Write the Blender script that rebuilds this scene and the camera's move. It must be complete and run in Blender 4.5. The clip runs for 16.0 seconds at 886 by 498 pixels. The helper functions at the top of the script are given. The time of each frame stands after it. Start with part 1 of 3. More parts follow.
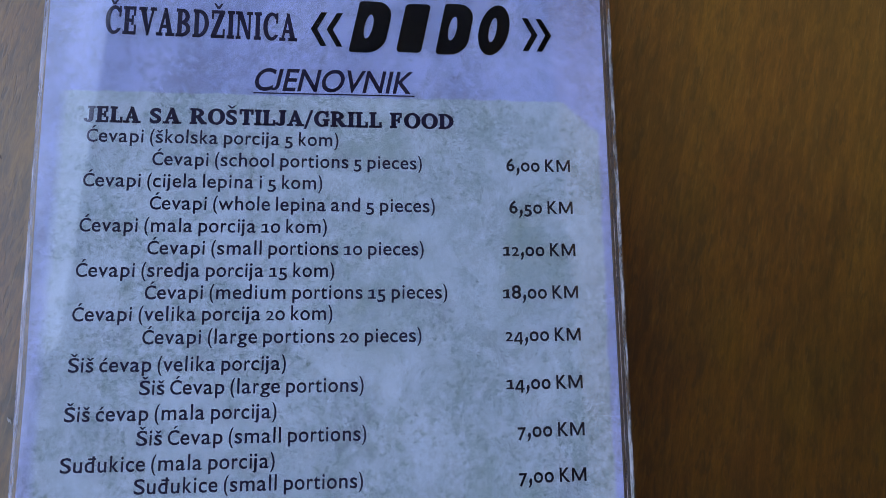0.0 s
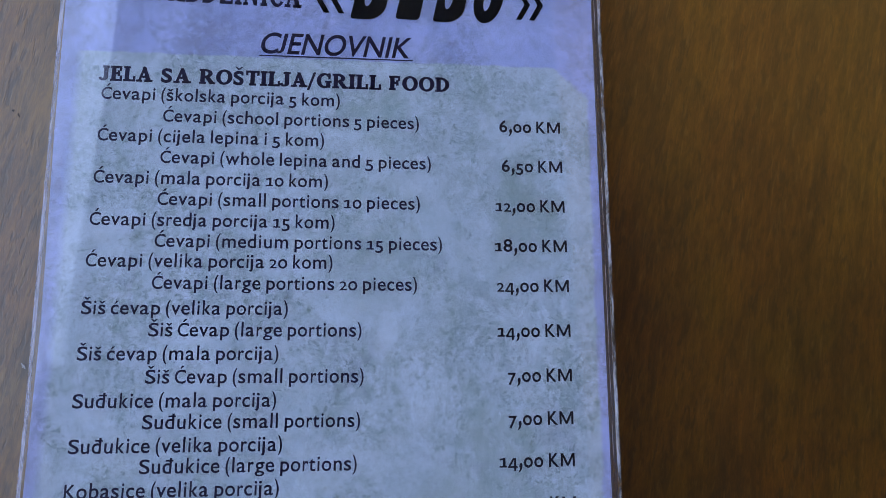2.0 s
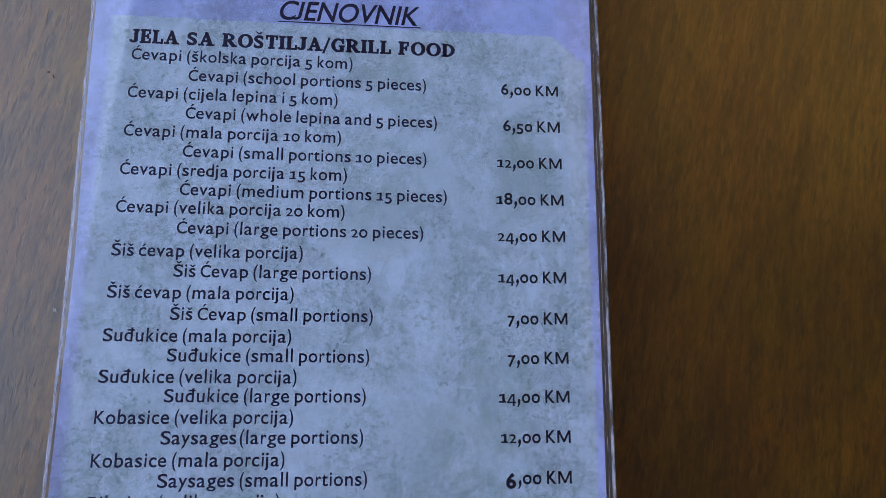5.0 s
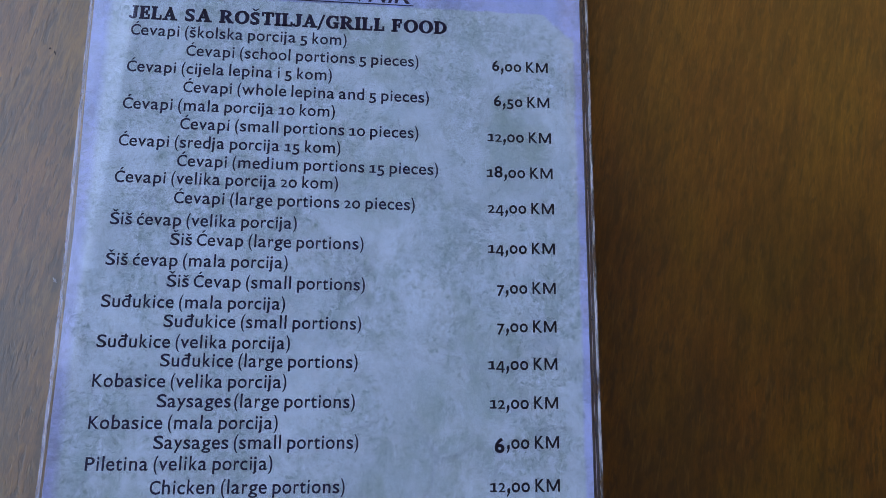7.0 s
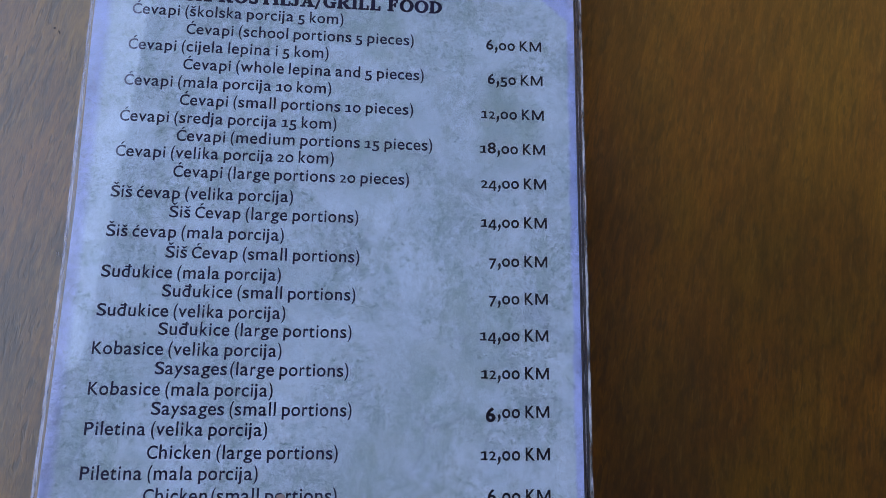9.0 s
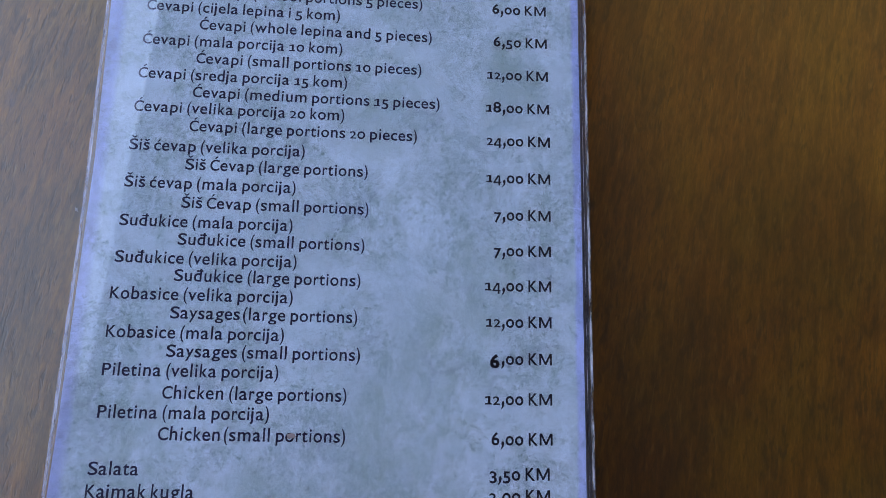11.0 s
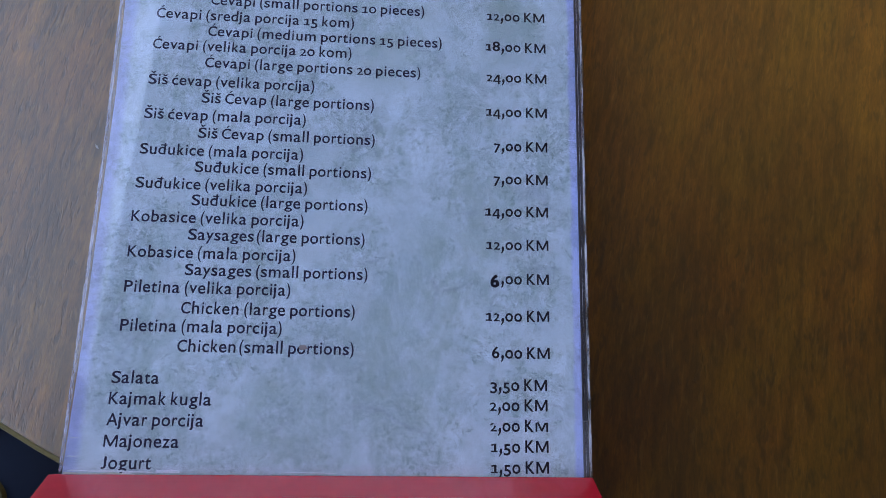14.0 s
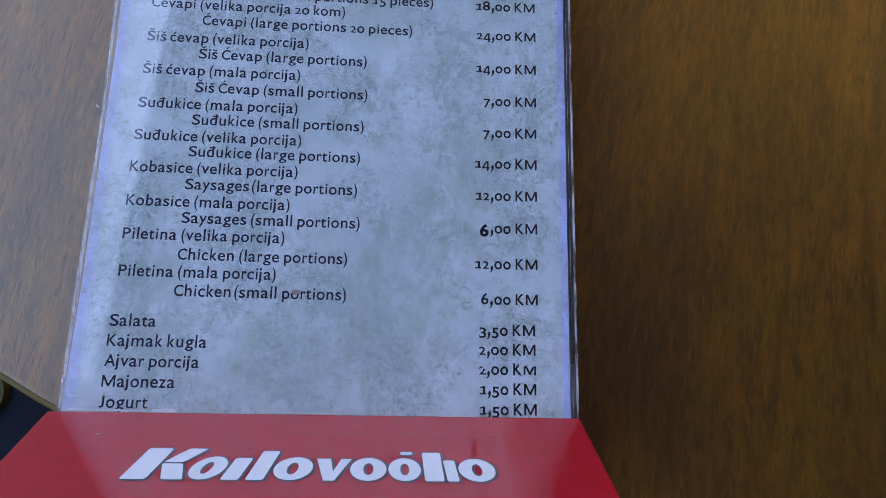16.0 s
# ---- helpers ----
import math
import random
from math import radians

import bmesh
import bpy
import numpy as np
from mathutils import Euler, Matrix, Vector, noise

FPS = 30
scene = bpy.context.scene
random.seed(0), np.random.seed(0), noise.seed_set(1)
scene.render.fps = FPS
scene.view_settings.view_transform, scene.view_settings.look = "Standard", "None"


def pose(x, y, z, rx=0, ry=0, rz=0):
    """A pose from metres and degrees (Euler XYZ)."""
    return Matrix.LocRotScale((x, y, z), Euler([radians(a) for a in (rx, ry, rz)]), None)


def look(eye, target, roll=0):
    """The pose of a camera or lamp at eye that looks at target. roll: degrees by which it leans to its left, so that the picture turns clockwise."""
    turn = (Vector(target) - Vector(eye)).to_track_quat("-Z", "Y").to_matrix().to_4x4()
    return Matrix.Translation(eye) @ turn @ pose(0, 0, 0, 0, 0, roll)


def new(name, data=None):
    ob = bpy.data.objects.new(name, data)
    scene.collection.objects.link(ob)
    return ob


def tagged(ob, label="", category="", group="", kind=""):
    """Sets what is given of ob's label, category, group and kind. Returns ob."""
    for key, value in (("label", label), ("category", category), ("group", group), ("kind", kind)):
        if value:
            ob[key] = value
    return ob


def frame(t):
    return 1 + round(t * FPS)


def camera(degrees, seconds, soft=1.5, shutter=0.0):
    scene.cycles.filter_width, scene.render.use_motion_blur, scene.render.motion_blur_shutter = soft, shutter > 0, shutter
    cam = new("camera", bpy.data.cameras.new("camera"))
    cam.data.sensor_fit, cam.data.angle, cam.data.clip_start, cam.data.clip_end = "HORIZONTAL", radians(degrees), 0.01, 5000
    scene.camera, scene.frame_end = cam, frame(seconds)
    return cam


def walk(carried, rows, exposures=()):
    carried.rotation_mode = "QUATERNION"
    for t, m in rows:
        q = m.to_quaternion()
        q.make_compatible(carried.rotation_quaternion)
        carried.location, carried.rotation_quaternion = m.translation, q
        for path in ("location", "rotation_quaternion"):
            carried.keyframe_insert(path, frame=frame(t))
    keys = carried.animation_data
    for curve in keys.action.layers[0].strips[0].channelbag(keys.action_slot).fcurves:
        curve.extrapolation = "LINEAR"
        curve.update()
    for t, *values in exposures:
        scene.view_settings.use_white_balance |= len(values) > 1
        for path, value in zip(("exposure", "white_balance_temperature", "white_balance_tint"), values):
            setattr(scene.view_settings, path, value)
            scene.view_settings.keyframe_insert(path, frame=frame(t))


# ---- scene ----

# ================= camera =================
cam = camera(57.0, 16.0, soft=0.65)
PATH = [
    (0, 0.0006, 0.0270, 0.9537, 1.10, -7.29, 0.82),
    (0.5, 0.0011, 0.0243, 0.9554, 1.22, -7.26, 0.92),
    (1, 0.0020, 0.0202, 0.9584, 1.52, -7.12, 1.02),
    (1.5, 0.0022, 0.0174, 0.9611, 1.43, -7.01, 1.10),
    (2, 0.0016, 0.0123, 0.9633, 1.95, -7.10, 1.24),
    (2.5, 0.0012, 0.0105, 0.9656, 1.69, -7.04, 1.25),
    (3, 0.0006, 0.0068, 0.9683, 1.98, -7.02, 1.38),
    (3.5, 0.0002, 0.0043, 0.9711, 2.07, -6.93, 1.49),
    (4, -0.0004, 0.0014, 0.9735, 2.33, -6.90, 1.63),
    (6.5, 0.0029, -0.0113, 0.9804, 3.00, -6.51, 1.73),
    (7, 0.0035, -0.0135, 0.9815, 3.10, -6.54, 1.83),
    (7.5, 0.0052, -0.0164, 0.9823, 3.40, -6.32, 1.87),
    (8, 0.0068, -0.0182, 0.9836, 3.39, -6.08, 1.92),
    (10.5, 0.0085, -0.0329, 0.9888, 3.82, -5.50, 2.32),
    (11, 0.0079, -0.0381, 0.9912, 4.11, -5.43, 2.41),
    (11.5, 0.0066, -0.0419, 0.9934, 4.10, -5.53, 2.45),
    (12, 0.0061, -0.0458, 0.9953, 4.05, -5.51, 2.48),
    (12.5, 0.0067, -0.0494, 0.9973, 4.06, -5.32, 2.45),
    (13, 0.0076, -0.0539, 0.9996, 4.25, -5.15, 2.37),
    (13.5, 0.0078, -0.0583, 1.0009, 4.58, -5.17, 2.24),
    (14, 0.0074, -0.0614, 1.0019, 4.53, -5.34, 2.23),
    (14.5, 0.0085, -0.0656, 1.0027, 4.72, -5.19, 2.24),
    (15, 0.0093, -0.0708, 1.0039, 4.96, -5.15, 2.29),
    (15.5, 0.0103, -0.0763, 1.0051, 5.38, -5.10, 2.23),
    (16, 0.0117, -0.0788, 1.0062, 5.22, -5.02, 2.22),
]
walk(cam, [(t, pose(x, y, z, rx, ry, rz)) for t, x, y, z, rx, ry, rz in PATH],
     exposures=[(0, 2.57, 7000, 18), (16, 2.71, 7000, 18)])

# ================= light =================
world = bpy.data.worlds.new("shaded_terrace_sky")
scene.world = world
world.use_nodes = True
wn, wl = world.node_tree.nodes, world.node_tree.links
sky = wn.new("ShaderNodeTexSky")
sky.sky_type = "NISHITA"
sky.sun_disc = False
sky.sun_elevation = radians(48)
sky.sun_rotation = radians(60)
sky.dust_density = 1.5
wn["Background"].inputs["Strength"].default_value = 0.15
wl.new(sky.outputs[0], wn["Background"].inputs[0])

sun_data = bpy.data.lights.new("sun", "SUN")
sun_data.energy = 2.5
sun_data.angle = radians(0.5)
sun_data.color = (1.0, 0.95, 0.88)
sun = new("sun", sun_data)
# from the street side, behind the added wall: the table stands in the shade
sun.matrix_world = look((6.0, 3.5, 7.7), (0, 0, 0))


# ================= material helpers =================
class Nodes:
    """Short hand for building a node material."""

    def __init__(self, name):
        self.mat = bpy.data.materials.new(name)
        self.mat.use_nodes = True
        self.tree = self.mat.node_tree
        self.bsdf = self.tree.nodes["Principled BSDF"]
        self.out = self.tree.nodes["Material Output"]

    def put(self, socket, value):
        if isinstance(value, bpy.types.NodeSocket):
            self.tree.links.new(value, socket)
        elif value is not None:
            socket.default_value = value

    def node(self, kind, **given):
        n = self.tree.nodes.new(kind)
        for k, v in given.items():
            self.put(n.inputs[k], v)
        return n

    def coords(self, turn=0.0, scale=(1, 1, 1), shift=(0, 0, 0)):
        tc = self.tree.nodes.new("ShaderNodeTexCoord")
        turned = self.node("ShaderNodeMapping", Vector=tc.outputs["Object"], Rotation=(0, 0, radians(turn)))
        return self.node("ShaderNodeMapping", Vector=turned.outputs[0], Location=shift, Scale=scale).outputs[0]

    def noise(self, vec, scale, detail=4.0, rough=0.55, warp=0.0):
        n = self.node("ShaderNodeTexNoise", Vector=vec, Scale=scale, Detail=detail, Roughness=rough, Distortion=warp)
        return n.outputs[0]

    def math(self, op, a, b=None, c=None, clamp=False):
        n = self.tree.nodes.new("ShaderNodeMath")
        n.operation, n.use_clamp = op, clamp
        for s, v in zip(n.inputs, (a, b, c)):
            self.put(s, v)
        return n.outputs[0]

    def ramp(self, fac, *stops):
        n = self.node("ShaderNodeValToRGB", Fac=fac)
        el = n.color_ramp.elements
        while len(el) < len(stops):
            el.new(0.5)
        for e, (p, col) in zip(el, stops):
            e.position = p
            e.color = (*col, 1) if len(col) == 3 else col
        return n.outputs[0]

    def level(self, fac, lo, hi):
        n = self.node("ShaderNodeMapRange")
        for k, v in (("Value", fac), ("From Min", lo), ("From Max", hi)):
            self.put(n.inputs[k], v)
        return n.outputs[0]

    def mix(self, fac, a, b, mode="MIX"):
        n = self.tree.nodes.new("ShaderNodeMix")
        n.data_type, n.blend_type = "RGBA", mode
        for s, v in ((n.inputs[0], fac), (n.inputs[6], a), (n.inputs[7], b)):
            if not isinstance(v, bpy.types.NodeSocket) and not isinstance(v, float):
                v = (*v, 1)
            self.put(s, v)
        return n.outputs[2]

    def bump(self, height, strength, distance):
        n = self.node("ShaderNodeBump", Height=height, Strength=strength, Distance=distance)
        self.put(self.bsdf.inputs["Normal"], n.outputs[0])

    def set(self, **given):
        for k, v in given.items():
            if isinstance(v, tuple) and len(v) == 3:
                v = (*v, 1)
            self.put(self.bsdf.inputs[k.replace("_", " ")], v)
        return self


TABLE = 0.74         # height of the tabletop
S = 0.0105           # metres in one layout unit of the menu
MID = 4.4            # layout column on the middle of the stand

# ================= materials =================
STAINS = ((5.6, 5.3, 1.0, 1.5), (4.4, 5.6, 0.8, 0.8), (8.5, 2.6, 0.5, 2.0), (7.9, -2.2, 0.7, 0.9), (5.2, 2.1, 1.6, 2.0), (7.2, -4.9, 1.4, 2.4), (8.5, -3.1, 0.9, 1.5), (6.1, -6.6, 1.2, 1.7), (3.0, -8.7, 1.7, 1.3), (6.1, -7.4, 1.8, 2.2), (-0.2, -7.7, 1.3, 2.4), (9.2, 2.9, 0.9, 1.5))   # column, row, half width, half height


def wood_material():
    """Flat-sawn board: the grain runs up the board, bends a little and fans out towards one side."""
    m = Nodes("varnished_wood")
    xyz = m.node("ShaderNodeSeparateXYZ", Vector=m.coords())
    fan = m.math("EXPONENT", m.math("MULTIPLY_ADD", xyz.outputs[1], 0.60, 0.054))
    across = m.math("MULTIPLY", m.math("SUBTRACT", xyz.outputs[0], 0.122), fan)
    bend = m.math("MULTIPLY", xyz.outputs[1], m.math("MULTIPLY_ADD", xyz.outputs[1], 0.35, 0.19))
    across = m.math("SUBTRACT", across, bend)
    board = m.node("ShaderNodeCombineXYZ", X=across, Y=xyz.outputs[1], Z=xyz.outputs[2]).outputs[0]

    def along(scale, shift=(0, 0, 0)):
        return m.node("ShaderNodeMapping", Vector=board, Location=shift, Scale=scale).outputs[0]

    fine = m.noise(along((1000, 210, 60)), 1.0, 5, 0.64, 1.0)
    streak = m.noise(along((400, 62, 40)), 1.0, 5, 0.64, 0.6)
    band = m.noise(along((90, 16, 20)), 1.0, 4, 0.58, 0.6)
    broad = m.noise(along((26, 11, 20)), 1.0, 3, 0.5, 0.3)
    pores = m.noise(along((760, 150, 60), (3, 7, 0)), 1.0, 3, 0.55, 0.4)
    where = m.noise(along((150, 60, 20), (9, 1, 0)), 1.0, 4, 0.6)
    grain = m.math("ADD", m.math("MULTIPLY", streak, 0.38), m.math("MULTIPLY", fine, 0.34))
    grain = m.math("ADD", grain, m.math("MULTIPLY", band, 0.28))
    col = m.ramp(grain, (0.39, (0.056, 0.0200, 0.0018)), (0.45, (0.102, 0.0380, 0.0031)), (0.53, (0.168, 0.065, 0.0052)), (0.61, (0.255, 0.102, 0.0085)))
    tone = m.ramp(broad, (0.3, (0.78, 0.75, 0.72)), (0.7, (1.20, 1.15, 1.08)))
    col = m.mix(1.0, col, tone, "MULTIPLY")
    vein = m.noise(along((130, 2.2, 20), (1, 4, 0)), 1.0, 4, 0.6, 0.3)
    col = m.mix(m.math("MULTIPLY", m.level(vein, 0.57, 0.70), 0.50), col, (0.05, 0.023, 0.007))
    hue = m.noise(along((40, 22, 20), (5, 2, 0)), 1.0, 4, 0.6, 0.4)
    col = m.mix(1.0, col, m.ramp(hue, (0.36, (0.96, 1.06, 0.92)), (0.64, (1.07, 0.95, 1.0))), "MULTIPLY")
    fleck = m.math("MULTIPLY", m.level(pores, 0.53, 0.63), m.level(where, 0.38, 0.56))
    col = m.mix(m.math("MULTIPLY", fleck, 0.66), col, (0.035, 0.015, 0.004))
    spot = m.node("ShaderNodeVectorMath", **{})
    spot.operation = "DISTANCE"
    m.put(spot.inputs[0], m.node("ShaderNodeMapping", Vector=m.coords(), Scale=(1.0, 0.6, 1.0)).outputs[0])
    spot.inputs[1].default_value = (-0.1900, -0.1184, TABLE)
    soak = m.math("MULTIPLY", m.level(spot.outputs["Value"], 0.0026, 0.0006), m.level(where, 0.30, 0.55))
    col = m.mix(m.math("MULTIPLY", soak, 0.6), col, (0.045, 0.035, 0.06))
    pale = m.noise(along((900, 130, 60), (2, 5, 0)), 1.0, 2, 0.5, 0.4)
    col = m.mix(m.math("MULTIPLY", m.level(pale, 0.60, 0.72), 0.26), col, (0.36, 0.19, 0.045))
    m.set(Base_Color=col, Specular_IOR_Level=1.0, IOR=1.65, Roughness=m.math("MULTIPLY_ADD", fine, 0.16, 0.25),
          Specular_Tint=(1.0, 0.84, 0.64), Coat_Weight=0.35, Coat_IOR=1.6, Coat_Roughness=0.32)
    m.bump(m.math("SUBTRACT", m.math("ADD", fine, m.math("MULTIPLY", streak, 0.8)), m.math("MULTIPLY", fleck, 0.7)), 0.2, 0.0004)
    return m.mat


def print_material():
    """The printed sheet: lilac margin and head, grey-green weathered panel behind the list."""
    m = Nodes("printed_paper")
    vec = m.coords()
    xyz = m.node("ShaderNodeSeparateXYZ", Vector=vec)
    x, y = xyz.outputs[0], xyz.outputs[1]
    wob = m.math("MULTIPLY", m.math("SUBTRACT", m.noise(vec, 160, 3), 0.5), 0.0016)
    x2, y2 = m.math("ADD", x, wob), m.math("ADD", y, wob)
    left, right, top = (-1.84 - MID) * S, (10.63 - MID) * S, 6.62 * S
    soft = 0.0009
    a = m.math("DIVIDE", m.math("SUBTRACT", x2, left), soft * 2.6, clamp=True)
    b = m.math("DIVIDE", m.math("SUBTRACT", right, x2), soft, clamp=True)
    c = m.math("DIVIDE", m.math("SUBTRACT", m.math("MULTIPLY_ADD", x, 0.011, top), y2), soft * 0.6, clamp=True)
    cut = m.math("SUBTRACT", (10.58 - MID + 5.95) * S, m.math("ADD", x2, y2))
    d = m.math("DIVIDE", cut, soft * 2, clamp=True)
    panel = m.math("MULTIPLY", m.math("MULTIPLY", a, b), m.math("MULTIPLY", c, d))
    blotch = m.noise(vec, 48, 8, 0.72, 0.4)
    speck = m.noise(vec, 420, 6, 0.75, 0.8)
    run = m.noise(m.coords(0, (1, 0.22, 1)), 190, 5, 0.7, 1.0)
    cloud = m.noise(m.coords(0, (1, 0.55, 1), (3, 1, 0)), 30, 6, 0.66, 0.8)
    grit = m.noise(vec, 1700, 4, 0.7)
    stain = m.math("MULTIPLY", m.level(blotch, 0.42, 0.60), m.level(speck, 0.40, 0.58))
    drip = m.math("MULTIPLY", m.level(run, 0.50, 0.64), m.level(blotch, 0.44, 0.58))
    base = m.ramp(cloud, (0.36, (0.515, 0.605, 0.685)), (0.5, (0.58, 0.67, 0.765)), (0.64, (0.65, 0.74, 0.85)))
    inner = m.mix(m.math("MULTIPLY", stain, 0.55), base, (0.24, 0.32, 0.32))
    inner = m.mix(m.math("MULTIPLY", drip, 0.48), inner, (0.29, 0.39, 0.36))
    inner = m.mix(m.math("MULTIPLY", m.level(grit, 0.52, 0.64), 0.26), inner, (0.80, 0.86, 0.92))
    inner = m.mix(m.math("MULTIPLY", m.level(grit, 0.48, 0.36), 0.26), inner, (0.30, 0.37, 0.38))
    mott = m.math("MULTIPLY", m.level(m.noise(vec, 150, 7, 0.72, 0.6), 0.47, 0.62), m.level(m.noise(m.coords(0, (1, 0.6, 1), (7, 2, 0)), 24, 4, 0.6), 0.36, 0.58))
    inner = m.mix(m.math("MULTIPLY", mott, 0.30), inner, (0.34, 0.42, 0.43))
    curd = m.noise(m.coords(0, (1, 0.8, 1), (4, 4, 0)), 270, 5, 0.68, 0.6)
    inner = m.mix(m.math("MULTIPLY", m.level(curd, 0.54, 0.66), 0.30), inner, (0.32, 0.40, 0.42))
    inner = m.mix(m.math("MULTIPLY", m.level(curd, 0.46, 0.34), 0.30), inner, (0.76, 0.84, 0.95))
    fleck = m.math("MULTIPLY", m.level(m.noise(vec, 760, 4, 0.7, 0.5), 0.53, 0.62), m.level(blotch, 0.40, 0.56))
    inner = m.mix(m.math("MULTIPLY", fleck, 0.62), inner, (0.22, 0.29, 0.28))
    crumbs = m.noise(vec, 520, 6, 0.78, 0.3)
    inner = m.mix(m.math("MULTIPLY", m.level(crumbs, 0.55, 0.64), 0.34), inner, (0.29, 0.36, 0.39))
    inner = m.mix(m.math("MULTIPLY", m.level(crumbs, 0.45, 0.36), 0.28), inner, (0.78, 0.86, 0.96))
    # larger greenish stains, broken up by the speckle
    sum_stain = None
    for u, v, ru, rv in STAINS:
        dx = m.math("DIVIDE", m.math("SUBTRACT", x, (u - MID) * S), ru * S)
        dy = m.math("DIVIDE", m.math("SUBTRACT", y, v * S), rv * S)
        d2 = m.math("ADD", m.math("MULTIPLY", dx, dx), m.math("MULTIPLY", dy, dy))
        near = m.math("SUBTRACT", 1.0, d2, clamp=True)
        sum_stain = near if sum_stain is None else m.math("ADD", sum_stain, near, clamp=True)
    breakup = m.level(m.noise(m.coords(0, (1, 0.7, 1), (2, 9, 0)), 130, 7, 0.75, 0.7), 0.38, 0.60)
    inner = m.mix(m.math("MULTIPLY", m.math("MULTIPLY", sum_stain, breakup), 0.62), inner, (0.33, 0.42, 0.39))
    pits = m.math("MULTIPLY", m.level(m.noise(vec, 620, 5, 0.8, 0.4), 0.575, 0.66), m.level(m.noise(vec, 70, 4, 0.6), 0.46, 0.60))
    inner = m.mix(m.math("MULTIPLY", pits, 0.6), inner, (0.16, 0.20, 0.22))
    lil = m.ramp(cloud, (0.36, (0.36, 0.42, 0.70)), (0.5, (0.475, 0.54, 0.875)), (0.64, (0.59, 0.65, 0.98)))
    outer = m.mix(m.math("MULTIPLY", stain, 0.62), lil, (0.27, 0.31, 0.44))
    outer = m.mix(m.math("MULTIPLY", mott, 0.48), outer, (0.27, 0.29, 0.43))
    outer = m.mix(m.math("MULTIPLY", m.level(curd, 0.54, 0.66), 0.34), outer, (0.30, 0.34, 0.50))
    outer = m.mix(m.math("MULTIPLY", m.level(curd, 0.46, 0.34), 0.30), outer, (0.62, 0.68, 0.98))
    outer = m.mix(m.math("MULTIPLY", pits, 0.5), outer, (0.16, 0.17, 0.30))
    outer = m.mix(m.math("MULTIPLY", fleck, 0.45), outer, (0.24, 0.24, 0.38))
    outer = m.mix(m.math("MULTIPLY", drip, 0.25), outer, (0.30, 0.30, 0.45))
    outer = m.mix(m.math("MULTIPLY", m.level(grit, 0.54, 0.68), 0.22), outer, (0.72, 0.72, 0.92))
    # hairline cracks in the weathered print
    vor = m.tree.nodes.new("ShaderNodeTexVoronoi")
    vor.feature = "DISTANCE_TO_EDGE"
    warp = m.node("ShaderNodeVectorMath", **{})
    warp.operation = "ADD"
    tint = m.tree.nodes.new("ShaderNodeTexNoise")
    m.put(tint.inputs["Vector"], vec)
    tint.inputs["Scale"].default_value = 60
    sc = m.tree.nodes.new("ShaderNodeVectorMath")
    sc.operation = "SCALE"
    m.put(sc.inputs[0], tint.outputs[1])
    sc.inputs["Scale"].default_value = 0.012
    m.put(warp.inputs[0], vec)
    m.put(warp.inputs[1], sc.outputs[0])
    m.put(vor.inputs["Vector"], warp.outputs[0])
    vor.inputs["Scale"].default_value = 30
    crack = m.math("SUBTRACT", 1.0, m.level(vor.outputs["Distance"], 0.0, 0.022))
    crack = m.math("MULTIPLY", crack, m.level(m.noise(vec, 45, 2), 0.47, 0.58))
    col = m.mix(panel, outer, inner)
    col = m.mix(m.math("MULTIPLY", crack, 0.28), col, (0.25, 0.27, 0.36))
    m.set(Base_Color=col, Roughness=0.55, Specular_IOR_Level=0.3)
    return m.mat


def plain_material(name, col, rough=0.5, metal=0.0, spec=0.5, grain=0.0, scale=300.0, coat=0.0):
    m = Nodes(name)
    if grain:
        n = m.noise(m.coords(), scale, 5, 0.65)
        big = m.noise(m.coords(), scale / 9, 3, 0.5)
        f = m.math("MULTIPLY_ADD", m.math("ADD", n, big), grain, 1.0 - grain)
        c = m.mix(1.0, col, m.mix(f, (0, 0, 0), (1, 1, 1)), "MULTIPLY")
        m.set(Base_Color=c)
        m.bump(n, 0.15, 0.0003)
    else:
        m.set(Base_Color=col)
    m.set(Roughness=rough, Metallic=metal, Specular_IOR_Level=spec, Coat_Weight=coat, Coat_Roughness=0.05)
    return m.mat


# Purple of the veil reflected in the clear cover is mixed into this ink.
def ink_material():
    m = Nodes("veiled_printing_ink")
    n = m.noise(m.coords(), 900, 4, 0.7)
    m.set(Base_Color=m.ramp(n, (0.35, (0.0070, 0.0040, 0.026)), (0.75, (0.018, 0.0115, 0.060))), Roughness=0.42, Specular_IOR_Level=0.3)
    return m.mat


def acrylic_material():
    """Clear sheet: passes light straight on and mirrors a few parts in a hundred at each face, more at a slant."""
    m = Nodes("clear_acrylic")
    clear = m.node("ShaderNodeBsdfTransparent", Color=(0.97, 0.975, 0.98, 1))
    smear = m.noise(m.coords(20, (1, 0.4, 1)), 60, 4, 0.6)
    gloss = m.node("ShaderNodeBsdfGlossy", Roughness=m.math("MULTIPLY_ADD", smear, 0.04, 0.015))
    skin = m.node("ShaderNodeLayerWeight", Blend=0.5)
    slant = m.math("POWER", skin.outputs["Facing"], 5.0)
    both = m.node("ShaderNodeMixShader", Fac=m.math("MULTIPLY_ADD", slant, 0.7, 0.054))
    m.put(both.inputs[1], clear.outputs[0])
    m.put(both.inputs[2], gloss.outputs[0])
    m.put(m.out.inputs[0], both.outputs[0])
    return m.mat


